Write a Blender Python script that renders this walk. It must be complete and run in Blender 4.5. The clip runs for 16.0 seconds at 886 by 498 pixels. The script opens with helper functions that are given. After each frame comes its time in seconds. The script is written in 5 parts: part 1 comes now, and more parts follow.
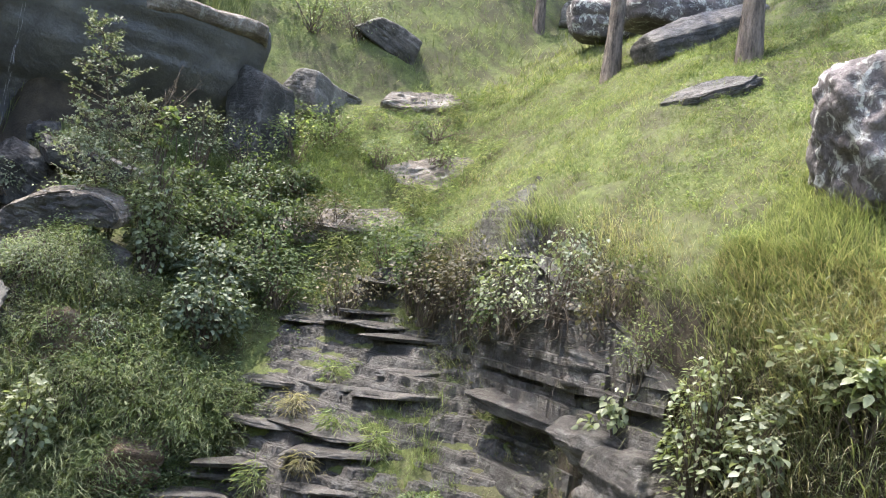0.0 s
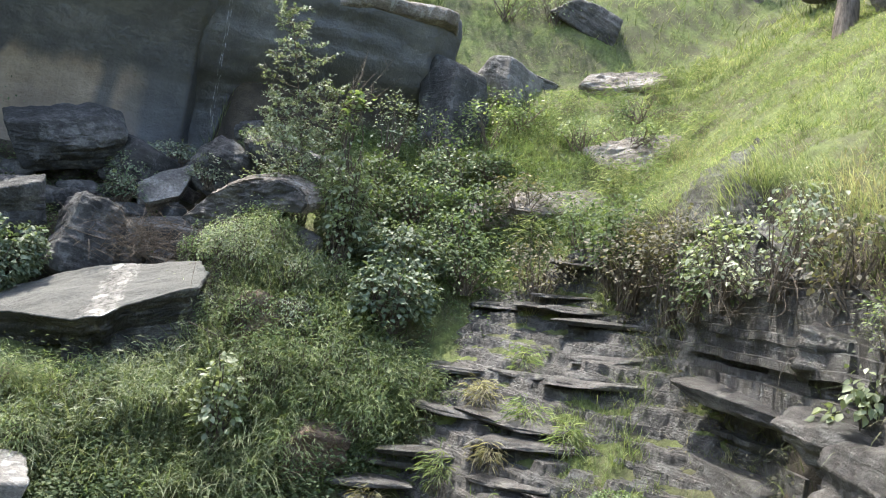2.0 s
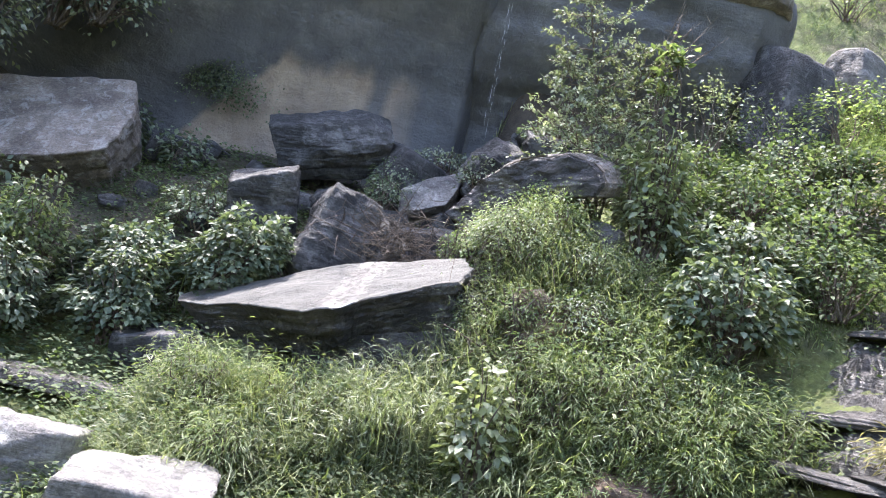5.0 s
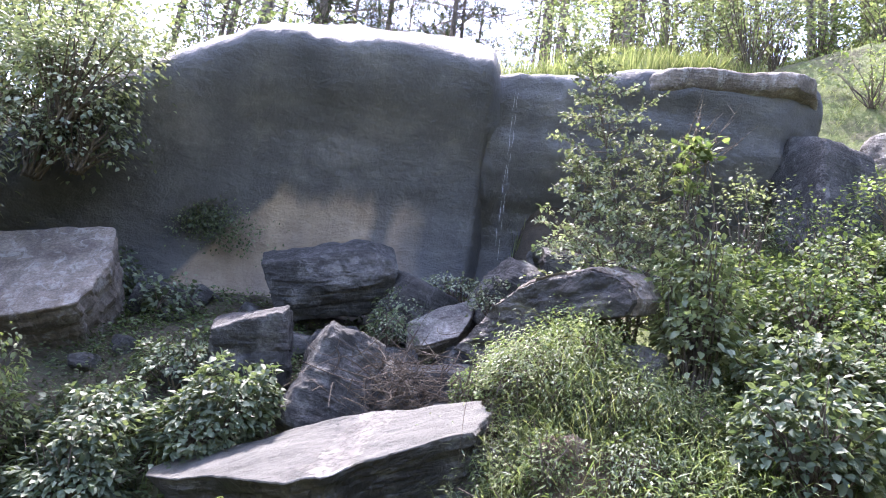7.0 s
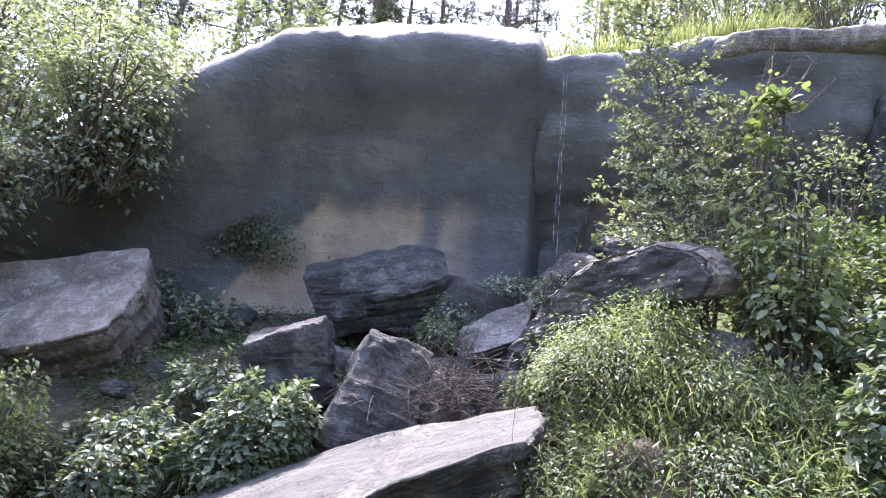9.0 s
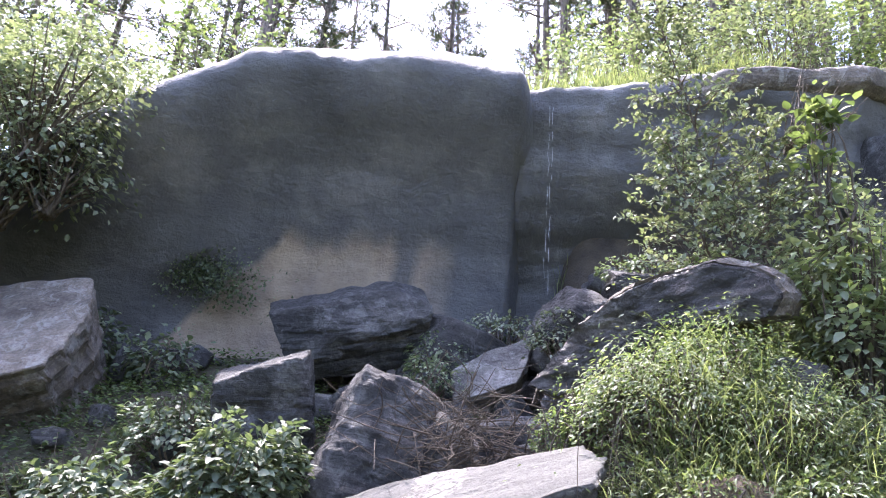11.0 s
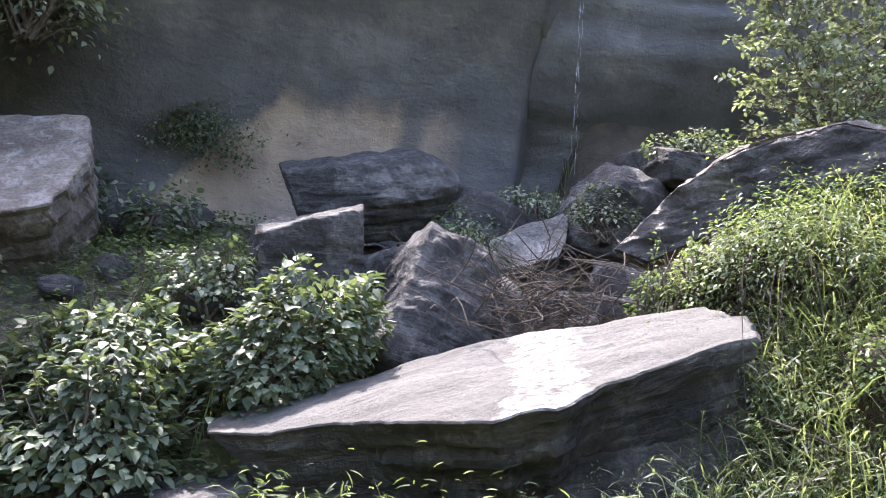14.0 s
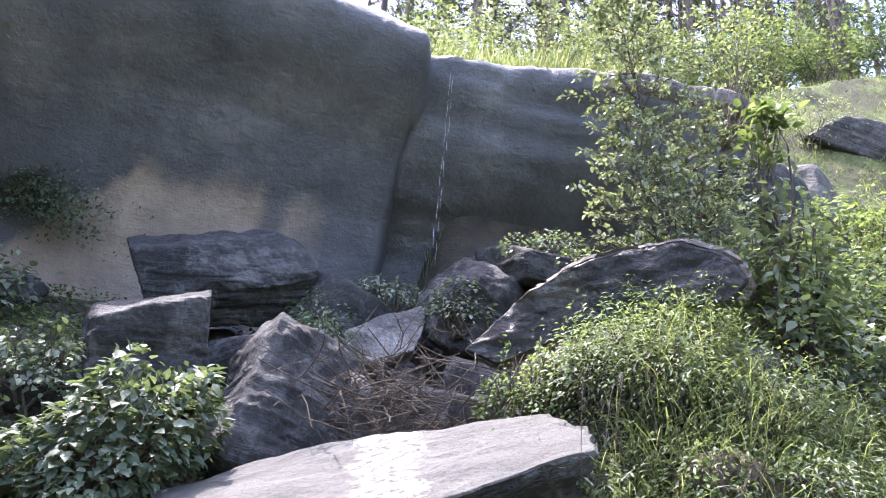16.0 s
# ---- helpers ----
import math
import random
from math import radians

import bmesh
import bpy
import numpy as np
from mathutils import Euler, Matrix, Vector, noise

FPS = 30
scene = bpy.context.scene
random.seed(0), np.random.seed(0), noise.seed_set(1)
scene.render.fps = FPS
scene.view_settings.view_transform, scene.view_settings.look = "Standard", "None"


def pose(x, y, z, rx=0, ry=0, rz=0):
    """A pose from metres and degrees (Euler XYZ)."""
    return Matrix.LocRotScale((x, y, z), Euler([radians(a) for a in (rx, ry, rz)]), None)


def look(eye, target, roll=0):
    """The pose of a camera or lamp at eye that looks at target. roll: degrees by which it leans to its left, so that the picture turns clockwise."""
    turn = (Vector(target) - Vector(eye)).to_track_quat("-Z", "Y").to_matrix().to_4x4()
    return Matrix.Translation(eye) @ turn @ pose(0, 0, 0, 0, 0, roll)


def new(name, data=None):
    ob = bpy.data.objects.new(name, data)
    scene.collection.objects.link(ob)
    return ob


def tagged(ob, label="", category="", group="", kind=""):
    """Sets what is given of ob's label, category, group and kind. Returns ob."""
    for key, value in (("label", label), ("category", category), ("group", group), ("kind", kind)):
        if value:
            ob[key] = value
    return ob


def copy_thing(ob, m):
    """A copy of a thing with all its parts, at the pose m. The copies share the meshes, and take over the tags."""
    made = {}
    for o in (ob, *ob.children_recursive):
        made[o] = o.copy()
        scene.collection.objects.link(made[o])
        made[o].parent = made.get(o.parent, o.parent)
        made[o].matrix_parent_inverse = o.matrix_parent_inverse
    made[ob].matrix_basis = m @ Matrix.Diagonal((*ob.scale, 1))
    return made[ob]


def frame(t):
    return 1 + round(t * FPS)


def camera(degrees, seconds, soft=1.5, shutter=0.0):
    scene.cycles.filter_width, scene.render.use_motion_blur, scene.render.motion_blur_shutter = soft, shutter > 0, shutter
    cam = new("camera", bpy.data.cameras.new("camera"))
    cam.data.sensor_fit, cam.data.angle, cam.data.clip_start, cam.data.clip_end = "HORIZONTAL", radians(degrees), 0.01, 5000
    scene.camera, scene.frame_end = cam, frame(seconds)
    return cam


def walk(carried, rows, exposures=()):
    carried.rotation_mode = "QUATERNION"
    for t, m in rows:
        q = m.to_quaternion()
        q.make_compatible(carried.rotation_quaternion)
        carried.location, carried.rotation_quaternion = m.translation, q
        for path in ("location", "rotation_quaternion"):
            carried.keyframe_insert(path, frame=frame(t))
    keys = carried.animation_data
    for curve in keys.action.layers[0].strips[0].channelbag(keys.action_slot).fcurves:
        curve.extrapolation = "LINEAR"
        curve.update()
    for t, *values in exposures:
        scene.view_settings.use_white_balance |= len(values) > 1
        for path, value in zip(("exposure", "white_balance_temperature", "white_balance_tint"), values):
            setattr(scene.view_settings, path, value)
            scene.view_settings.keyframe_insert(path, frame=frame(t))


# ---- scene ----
cam = camera(59.3, 16.0, 1.0)

PATH = [
    (0, (-0.798, -4.977, 2.653), (0.436, -3.409, 2.795), 9.3),
    (0.5, (-0.703, -4.905, 2.603), (0.552, -3.351, 2.702), 10.5),
    (1, (-0.56, -4.781, 2.512), (0.681, -3.213, 2.568), 11.9),
    (1.5, (-0.368, -4.646, 2.418), (0.651, -2.926, 2.467), 11.0),
    (2, (-0.133, -4.496, 2.338), (0.634, -2.651, 2.429), 8.8),
    (2.5, (-0.056, -4.328, 2.262), (0.601, -2.439, 2.277), 7.2),
    (3, (0.049, -4.118, 2.05), (0.592, -2.194, 2.102), 7.7),
    (3.1, (0.06, -4.075, 2.002), (0.581, -2.146, 2.099), 8.4),
    (3.5, (0.072, -3.699, 1.592), (0.467, -1.755, 1.847), 13.7),
    (4, (0.154, -3.098, 1.348), (0.465, -1.136, 1.575), 10.6),
    (4.5, (0.267, -2.479, 1.348), (0.517, -0.498, 1.454), 10.3),
    (5, (0.379, -2.029, 1.391), (0.437, -0.044, 1.634), 11.8),
    (5.2, (0.392, -1.832, 1.433), (0.326, 0.147, 1.717), 12.5),
    (7.3, (0.628, -1.042, 1.647), (0.582, 0.879, 2.199), 7.6),
    (7.5, (0.693, -0.998, 1.644), (0.682, 0.93, 2.173), 8.1),
    (8, (0.789, -0.826, 1.6), (0.825, 1.1, 2.14), 10.5),
    (8.3, (0.798, -0.682, 1.608), (0.733, 1.247, 2.13), 9.8),
    (8.5, (0.819, -0.586, 1.605), (0.687, 1.335, 2.145), 8.6),
    (9, (0.783, -0.327, 1.63), (0.521, 1.569, 2.211), 5.9),
    (9.2, (0.728, -0.192, 1.617), (0.444, 1.69, 2.23), 4.8),
    (11.5, (-0.15, 0.56, 1.442), (-0.081, 2.404, 2.214), 5.9),
    (12, (-0.406, 0.777, 1.37), (-0.219, 2.62, 2.124), 6.9),
    (12.5, (-0.66, 0.904, 1.246), (-0.679, 2.796, 1.895), 6.5),
    (12.7, (-0.786, 0.921, 1.214), (-0.895, 2.836, 1.781), 6.7),
    (13, (-0.856, 0.988, 1.18), (-0.962, 2.918, 1.691), 6.5),
    (13.3, (-0.939, 1.0, 1.15), (-0.976, 2.941, 1.63), 6.2),
    (13.5, (-0.953, 1.037, 1.151), (-0.936, 2.977, 1.637), 6.0),
    (14, (-0.994, 1.021, 1.202), (-0.793, 2.93, 1.766), 5.6),
    (14.5, (-0.96, 0.969, 1.289), (-0.633, 2.828, 1.95), 6.1),
    (15, (-0.948, 0.957, 1.336), (-0.577, 2.78, 2.069), 6.3),
    (15.2, (-0.949, 0.989, 1.323), (-0.556, 2.795, 2.088), 6.2),
    (15.5, (-0.947, 0.95, 1.334), (-0.518, 2.745, 2.104), 5.8),
    (15.6, (-0.945, 0.948, 1.334), (-0.51, 2.741, 2.105), 5.7),
    (16, (-0.917, 1.023, 1.342), (-0.42, 2.798, 2.119), 5.3),
]
walk(cam, [(t, look(eye, target, roll)) for t, eye, target, roll in PATH],
     [(0, 2.3, 6550, 12), (1.5, 2.35, 6450, 8), (2.5, 2.52, 6400, 8), (4.2, 2.85, 6200, 14), (7, 3.02, 6050, 26), (12, 3.02, 6050, 26), (13, 3.1, 6400, 24), (14, 3.05, 6300, 24), (16, 3.02, 6050, 25)])

SUN_EL, SUN_AZ = 69.0, -32.0     # degrees; azimuth from +y, clockwise
world = bpy.data.worlds.new("sky")
scene.world = world
world.use_nodes = True
_n = world.node_tree.nodes
_sky = _n.new("ShaderNodeTexSky")
_sky.sky_type, _sky.sun_disc = "NISHITA", False
_sky.sun_elevation, _sky.sun_rotation = radians(SUN_EL), radians(SUN_AZ)
_sky.dust_density, _sky.air_density = 3.0, 1.0
world.node_tree.links.new(_sky.outputs[0], _n["Background"].inputs[0])
_n["Background"].inputs[1].default_value = 0.15
_sd = bpy.data.lights.new("sun", "SUN")
_sd.energy, _sd.angle, _sd.color = 2.0, radians(0.6), (1.0, 0.95, 0.86)
_so = new("sun", _sd)
_d = Vector((math.sin(radians(SUN_AZ)) * math.cos(radians(SUN_EL)), math.cos(radians(SUN_AZ)) * math.cos(radians(SUN_EL)), math.sin(radians(SUN_EL))))
_so.matrix_world = look(_d * 40, (0, 0, 0))


# ---- small numeric helpers ----
def vnoise(p):
    """Value noise in 0..1 at points (N, 3)."""
    i = np.floor(p).astype(np.int64)
    f = p - i
    f = f * f * (3 - 2 * f)

    def h(dx, dy, dz):
        k = ((i[:, 0] + dx) * 374761393 + (i[:, 1] + dy) * 668265263 + (i[:, 2] + dz) * 1440662683) & 0xFFFFFFFF
        k = ((k ^ (k >> 13)) * 1274126177) & 0xFFFFFFFF
        return ((k ^ (k >> 16)) & 0xFFFF) / 65535.0

    x, y, z = f.T
    a = (h(0, 0, 0) * (1 - x) + h(1, 0, 0) * x) * (1 - y) + (h(0, 1, 0) * (1 - x) + h(1, 1, 0) * x) * y
    b = (h(0, 0, 1) * (1 - x) + h(1, 0, 1) * x) * (1 - y) + (h(0, 1, 1) * (1 - x) + h(1, 1, 1) * x) * y
    return a * (1 - z) + b * z


def fbm(p, octaves=4, gain=0.5):
    out, amp, tot = 0, 1.0, 0.0
    for k in range(octaves):
        out = out + amp * (vnoise(p * 2.03 ** k + 17.3 * k) - 0.5)
        tot += amp
        amp *= gain
    return out / tot * 2


def sm(a, b, t):
    t = np.clip((np.asarray(t, float) - a) / (b - a), 0, 1)
    return t * t * (3 - 2 * t)


def smax(a, b, k=0.3):
    h = np.clip(0.5 + 0.5 * (a - b) / k, 0, 1)
    return b * (1 - h) + a * h + k * h * (1 - h)


def mesh_np(name, verts, faces, smooth=True):
    """A mesh from an array of points and arrays of faces (rows of 3 or 4)."""
    me = bpy.data.meshes.new(name)
    faces = [np.asarray(f, np.int32) for f in faces if len(f)]
    verts = np.asarray(verts, np.float32)
    me.vertices.add(len(verts))
    me.vertices.foreach_set("co", verts.ravel())
    loops = np.concatenate([f.ravel() for f in faces])
    size = np.concatenate([np.full(len(f), f.shape[1], np.int32) for f in faces])
    me.loops.add(len(loops))
    me.loops.foreach_set("vertex_index", loops)
    me.polygons.add(len(size))
    me.polygons.foreach_set("loop_start", np.r_[0, np.cumsum(size)[:-1]].astype(np.int32))
    me.polygons.foreach_set("loop_total", size)
    me.polygons.foreach_set("use_smooth", np.full(len(size), smooth))
    me.update(calc_edges=True)
    return me


def thing(name, label, category, me=None, mat=None, group="", kind=""):
    ob = new(name, me)
    if mat and me:
        me.materials.append(mat)
    return tagged(ob, label, category, group, kind)


def part(name, me, mat, parent, label=""):
    ob = new(name, me)
    me.materials.append(mat)
    ob.parent = parent
    ob.matrix_parent_inverse = parent.matrix_basis.inverted()
    return tagged(ob, label, kind="stuff" if name in ("branchwork", "foliage", "crown") else "")


# ---- materials ----
class Mat:
    """A node material, with short calls to wire it."""

    def __init__(self, name, rough=0.8):
        self.m = bpy.data.materials.new(name)
        self.m.use_nodes = True
        self.t = self.m.node_tree
        self.b = self.t.nodes["Principled BSDF"]
        self.b.inputs["Roughness"].default_value = rough

    def node(self, kind, **inputs):
        n = self.t.nodes.new(kind)
        for k, v in inputs.items():
            self.put(n, k.replace("_", " "), v)
        return n

    def put(self, n, key, v):
        sock = n.inputs[int(key)] if key.isdigit() else n.inputs[key]
        if isinstance(v, bpy.types.NodeSocket):
            self.t.links.new(v, sock)
        else:
            sock.default_value = v

    def where(self, sx=1, sy=1, sz=1):
        tc = self.node("ShaderNodeTexCoord")
        mp = self.node("ShaderNodeMapping")
        self.t.links.new(tc.outputs["Object"], mp.inputs[0])
        mp.inputs["Scale"].default_value = (sx, sy, sz)
        return mp.outputs[0]

    def noise(self, scale, detail=6, rough=0.6, at=None, distort=0.0):
        n = self.node("ShaderNodeTexNoise", Scale=scale, Detail=detail, Roughness=rough, Distortion=distort)
        self.t.links.new(at if at else self.where(), n.inputs["Vector"])
        return n.outputs[0]

    def ramp(self, fac, *stops):
        r = self.node("ShaderNodeValToRGB")
        self.t.links.new(fac, r.inputs[0])
        e = r.color_ramp.elements
        while len(e) < len(stops):
            e.new(0.5)
        for k, (p, c) in enumerate(stops):
            e[k].position = p
            e[k].color = (*c, 1) if len(c) == 3 else c
        return r.outputs[0]

    def grey(self, fac, *stops):
        return self.ramp(fac, *[(p, (v, v, v)) for p, v in stops])

    def mix(self, fac, a, b, how="MIX"):
        n = self.node("ShaderNodeMixRGB")
        n.blend_type = how
        for k, v in enumerate((fac, a, b)):
            if isinstance(v, bpy.types.NodeSocket):
                self.t.links.new(v, n.inputs[k])
            else:
                n.inputs[k].default_value = v if k == 0 else (*v, 1)
        return n.outputs[0]

    def math(self, op, a, b=0.0):
        n = self.node("ShaderNodeMath")
        n.operation = op
        for k, v in enumerate((a, b)):
            if isinstance(v, bpy.types.NodeSocket):
                self.t.links.new(v, n.inputs[k])
            else:
                n.inputs[k].default_value = v
        return n.outputs[0]

    def bump(self, height, strength=0.5, dist=0.02):
        n = self.node("ShaderNodeBump", Strength=strength, Distance=dist)
        self.t.links.new(height, n.inputs["Height"])
        self.t.links.new(n.outputs[0], self.b.inputs["Normal"])

    def col(self, c):
        self.put(self.b, "Base Color", c if isinstance(c, bpy.types.NodeSocket) else (*c, 1))

    def rgh(self, r):
        self.put(self.b, "Roughness", r)


def rock_mat(name, dark, mid, light, lichen=0.0, strata=0.0, rough=0.75, wet=0.0):
    m = Mat(name, rough)
    base = m.ramp(m.noise(1.7, 8, 0.65), (0.3, dark), (0.5, mid), (0.72, light))
    spots = m.grey(m.noise(38, 4, 0.7), (0.35, 0.62), (0.65, 1.2))
    c = m.mix(1.0, base, spots, "MULTIPLY")
    if strata:
        s = m.noise(1.0, 8, 0.7, m.where(0.9, 0.9, 16))
        c = m.mix(strata, c, m.grey(s, (0.35, 0.25), (0.62, 1.25)), "MULTIPLY")
    if lichen:
        lf = m.grey(m.noise(6, 8, 0.75, None, 0.6), (0.52, 0.0), (0.6, 1.0))
        c = m.mix(m.math("MULTIPLY", lf, lichen), c, (0.5, 0.5, 0.47))
    moss = m.grey(m.noise(3.1, 6, 0.7), (0.6, 0.0), (0.75, 0.45))
    c = m.mix(moss, c, (0.05, 0.06, 0.025))
    m.col(c)
    if wet:
        m.rgh(m.grey(m.noise(2.2, 5), (0.4, rough - wet), (0.65, rough)))
    h = m.math("ADD", m.noise(14, 10, 0.7), m.math("MULTIPLY", m.noise(1.0, 8, 0.7, m.where(2, 2, 22)), 0.8 if strata else 0.2))
    m.bump(h, 0.9, 0.05)
    return m.m


def leaf_mat(name, low, mid, high, rough=0.45, trans=0.35, spec=0.4):
    """Leaf colour differs leaf by leaf; light shines through."""
    m = Mat(name, rough)
    g = m.node("ShaderNodeNewGeometry")
    c = m.ramp(g.outputs["Random Per Island"], (0.0, low), (0.5, mid), (1.0, high))
    big = m.grey(m.noise(0.9, 3), (0.3, 0.75), (0.7, 1.2))
    c = m.mix(1.0, c, big, "MULTIPLY")
    c = m.mix(1.0, c, m.grey(m.noise(5.5, 4, 0.6), (0.35, 0.68), (0.65, 1.28)), "MULTIPLY")
    grey = m.node("ShaderNodeRGBToBW")
    m.t.links.new(c, grey.inputs[0])
    c = m.mix(0.34, c, grey.outputs[0])
    m.col(c)
    m.b.inputs["Specular IOR Level"].default_value = spec
    tr = m.node("ShaderNodeBsdfTranslucent")
    warm = m.mix(1.0, c, (1.12, 1.2, 0.6), "MULTIPLY")
    m.t.links.new(warm, tr.inputs[0])
    mx = m.node("ShaderNodeMixShader")
    mx.inputs[0].default_value = trans
    m.t.links.new(m.b.outputs[0], mx.inputs[1])
    m.t.links.new(tr.outputs[0], mx.inputs[2])
    m.t.links.new(mx.outputs[0], m.t.nodes["Material Output"].inputs[0])
    return m.m


def bark_mat(name, dark, light, scale=9):
    m = Mat(name, 0.9)
    n = m.noise(scale, 8, 0.7, m.where(1, 1, 0.22))
    m.col(m.ramp(n, (0.35, dark), (0.65, light)))
    m.bump(m.math("ADD", n, m.noise(scale * 4, 6, 0.7, m.where(1, 1, 0.4))), 1.0, 0.05 if scale < 20 else 0.02)
    return m.m


GREY = rock_mat("grey_rock", (0.07, 0.064, 0.058), (0.15, 0.14, 0.128), (0.27, 0.25, 0.23), 0.25, 0.45)
PALE = rock_mat("pale_rock", (0.1, 0.092, 0.083), (0.21, 0.197, 0.18), (0.33, 0.315, 0.29), 0.4, 0.4)
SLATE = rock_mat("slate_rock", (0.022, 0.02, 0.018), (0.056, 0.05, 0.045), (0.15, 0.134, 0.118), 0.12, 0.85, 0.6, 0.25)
TAN = rock_mat("tan_rock", (0.085, 0.068, 0.052), (0.185, 0.152, 0.122), (0.3, 0.258, 0.215), 0.3, 0.55)
BROWN = rock_mat("brown_rock", (0.07, 0.045, 0.03), (0.16, 0.105, 0.07), (0.25, 0.175, 0.12), 0.05, 0.6)
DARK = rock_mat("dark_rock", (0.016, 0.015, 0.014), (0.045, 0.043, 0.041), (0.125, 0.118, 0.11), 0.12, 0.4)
SPOT = rock_mat("spotted_rock", (0.05, 0.045, 0.05), (0.14, 0.12, 0.12), (0.25, 0.22, 0.22), 1.0)


def cliff_mat():
    m = Mat("stained_cliff", 0.7)
    base = m.ramp(m.noise(0.8, 8, 0.65), (0.3, (0.055, 0.055, 0.057)), (0.55, (0.115, 0.114, 0.116)), (0.75, (0.22, 0.213, 0.205)))
    tan = m.ramp(m.noise(2.5, 8, 0.6), (0.3, (0.25, 0.19, 0.138)), (0.7, (0.38, 0.3, 0.22)))
    sep = m.node("ShaderNodeSeparateXYZ")
    m.t.links.new(m.where(), sep.inputs[0])
    wob = m.math("MULTIPLY", m.math("SUBTRACT", m.noise(1.1, 5, 0.6, m.where(1, 1, 0.4)), 0.5), 0.9)
    z = m.math("ADD", sep.outputs[2], wob)
    low = m.math("SUBTRACT", 1.0, m.math("SMOOTH_MIN", 1.0, m.math("MAXIMUM", m.math("MULTIPLY", m.math("SUBTRACT", z, 4.75), 4.0), 0.0)))
    slant = m.math("ADD", m.math("MULTIPLY", m.math("SUBTRACT", 4.65, sep.outputs[2]), 0.75), m.math("ADD", sep.outputs[0], wob))
    left = m.math("MULTIPLY", m.grey(m.math("ADD", slant, 2.3), (0.0, 0.0), (0.12, 1.0)), m.grey(m.math("MULTIPLY", m.math("ADD", sep.outputs[0], wob), -1.0), (0.0, 0.0), (0.5, 1.0)))
    sx = m.math("ADD", sep.outputs[0], m.math("ADD", m.math("MULTIPLY", sep.outputs[2], -0.12), m.math("MULTIPLY", wob, 0.25)))
    streak = m.math("MAXIMUM", m.grey(m.math("ABSOLUTE", m.math("ADD", sx, 1.22)), (0.06, 0.15), (0.2, 1.0)), 0.12)
    soft = m.grey(m.noise(2.2, 5, 0.6, m.where(1, 1, 0.3)), (0.3, 0.65), (0.6, 1.0))
    mask = m.math("MULTIPLY", m.math("MULTIPLY", low, left), m.math("MULTIPLY", streak, soft))
    c = m.mix(mask, base, tan)
    # upward faces turn paler: the sunlit look of the tops put into the colour
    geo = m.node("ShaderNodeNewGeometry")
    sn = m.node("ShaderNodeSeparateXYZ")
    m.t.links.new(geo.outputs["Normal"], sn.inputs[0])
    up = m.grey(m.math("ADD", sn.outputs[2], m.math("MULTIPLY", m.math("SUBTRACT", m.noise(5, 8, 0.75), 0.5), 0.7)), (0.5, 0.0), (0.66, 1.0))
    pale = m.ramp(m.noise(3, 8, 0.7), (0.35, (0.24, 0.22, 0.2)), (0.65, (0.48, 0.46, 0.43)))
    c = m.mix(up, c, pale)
    m.col(c)
    m.bump(m.math("ADD", m.noise(9, 10, 0.7), m.math("MULTIPLY", m.noise(1.2, 6, 0.7, m.where(1, 1, 3.5)), 0.7)), 0.8, 0.07)
    return m.m


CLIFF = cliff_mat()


def soil_mat():
    m = Mat("soil", 0.95)
    soil = m.ramp(m.noise(3.0, 9, 0.7), (0.3, (0.025, 0.02, 0.014)), (0.7, (0.085, 0.066, 0.046)))
    green = m.ramp(m.noise(11, 6, 0.7), (0.3, (0.05, 0.065, 0.018)), (0.7, (0.15, 0.18, 0.05)))
    geo = m.node("ShaderNodeNewGeometry")
    sn = m.node("ShaderNodeSeparateXYZ")
    m.t.links.new(geo.outputs["Normal"], sn.inputs[0])
    flat = m.grey(sn.outputs[2], (0.36, 0.0), (0.55, 0.95))
    patch = m.grey(m.noise(1.3, 6, 0.65), (0.42, 0.35), (0.58, 1.0))
    sp = m.node("ShaderNodeSeparateXYZ")
    m.t.links.new(m.where(), sp.inputs[0])
    bare = m.math("MULTIPLY", m.math("GREATER_THAN", sp.outputs[1], 5.3), m.math("LESS_THAN", sp.outputs[0], 1.6))
    bare = m.math("MULTIPLY", bare, m.math("LESS_THAN", sp.outputs[1], 9.8))
    m.col(m.mix(m.math("MULTIPLY", m.math("MULTIPLY", flat, patch), m.math("SUBTRACT", 1.0, m.math("MULTIPLY", bare, 0.85))), soil, green))
    m.bump(m.noise(25, 8, 0.7), 0.8, 0.04)
    return m.m


SOIL = soil_mat()
GRASS = leaf_mat("meadow_grass", (0.085, 0.125, 0.034), (0.175, 0.22, 0.075), (0.31, 0.32, 0.15), 0.6, 0.5, 0.25)
LUSH = leaf_mat("lush_grass", (0.06, 0.1, 0.025), (0.12, 0.18, 0.045), (0.24, 0.29, 0.085), 0.5, 0.5, 0.3)
DRY = leaf_mat("dry_grass", (0.17, 0.14, 0.065), (0.28, 0.24, 0.12), (0.42, 0.37, 0.2), 0.7, 0.4, 0.2)
LEAF = leaf_mat("shrub_leaf", (0.06, 0.1, 0.046), (0.12, 0.172, 0.085), (0.21, 0.26, 0.142), 0.5, 0.38, 0.32)
LEAF_Y = leaf_mat("yellow_green_leaf", (0.085, 0.145, 0.032), (0.155, 0.225, 0.055), (0.26, 0.305, 0.095), 0.45, 0.5, 0.4)
LEAF_B = leaf_mat("dry_brown_leaf", (0.06, 0.07, 0.03), (0.13, 0.11, 0.055), (0.24, 0.19, 0.11), 0.55, 0.4, 0.35)
LEAF_S = leaf_mat("small_grey_green_leaf", (0.1, 0.14, 0.07), (0.19, 0.235, 0.13), (0.33, 0.36, 0.23), 0.48, 0.36, 0.35)
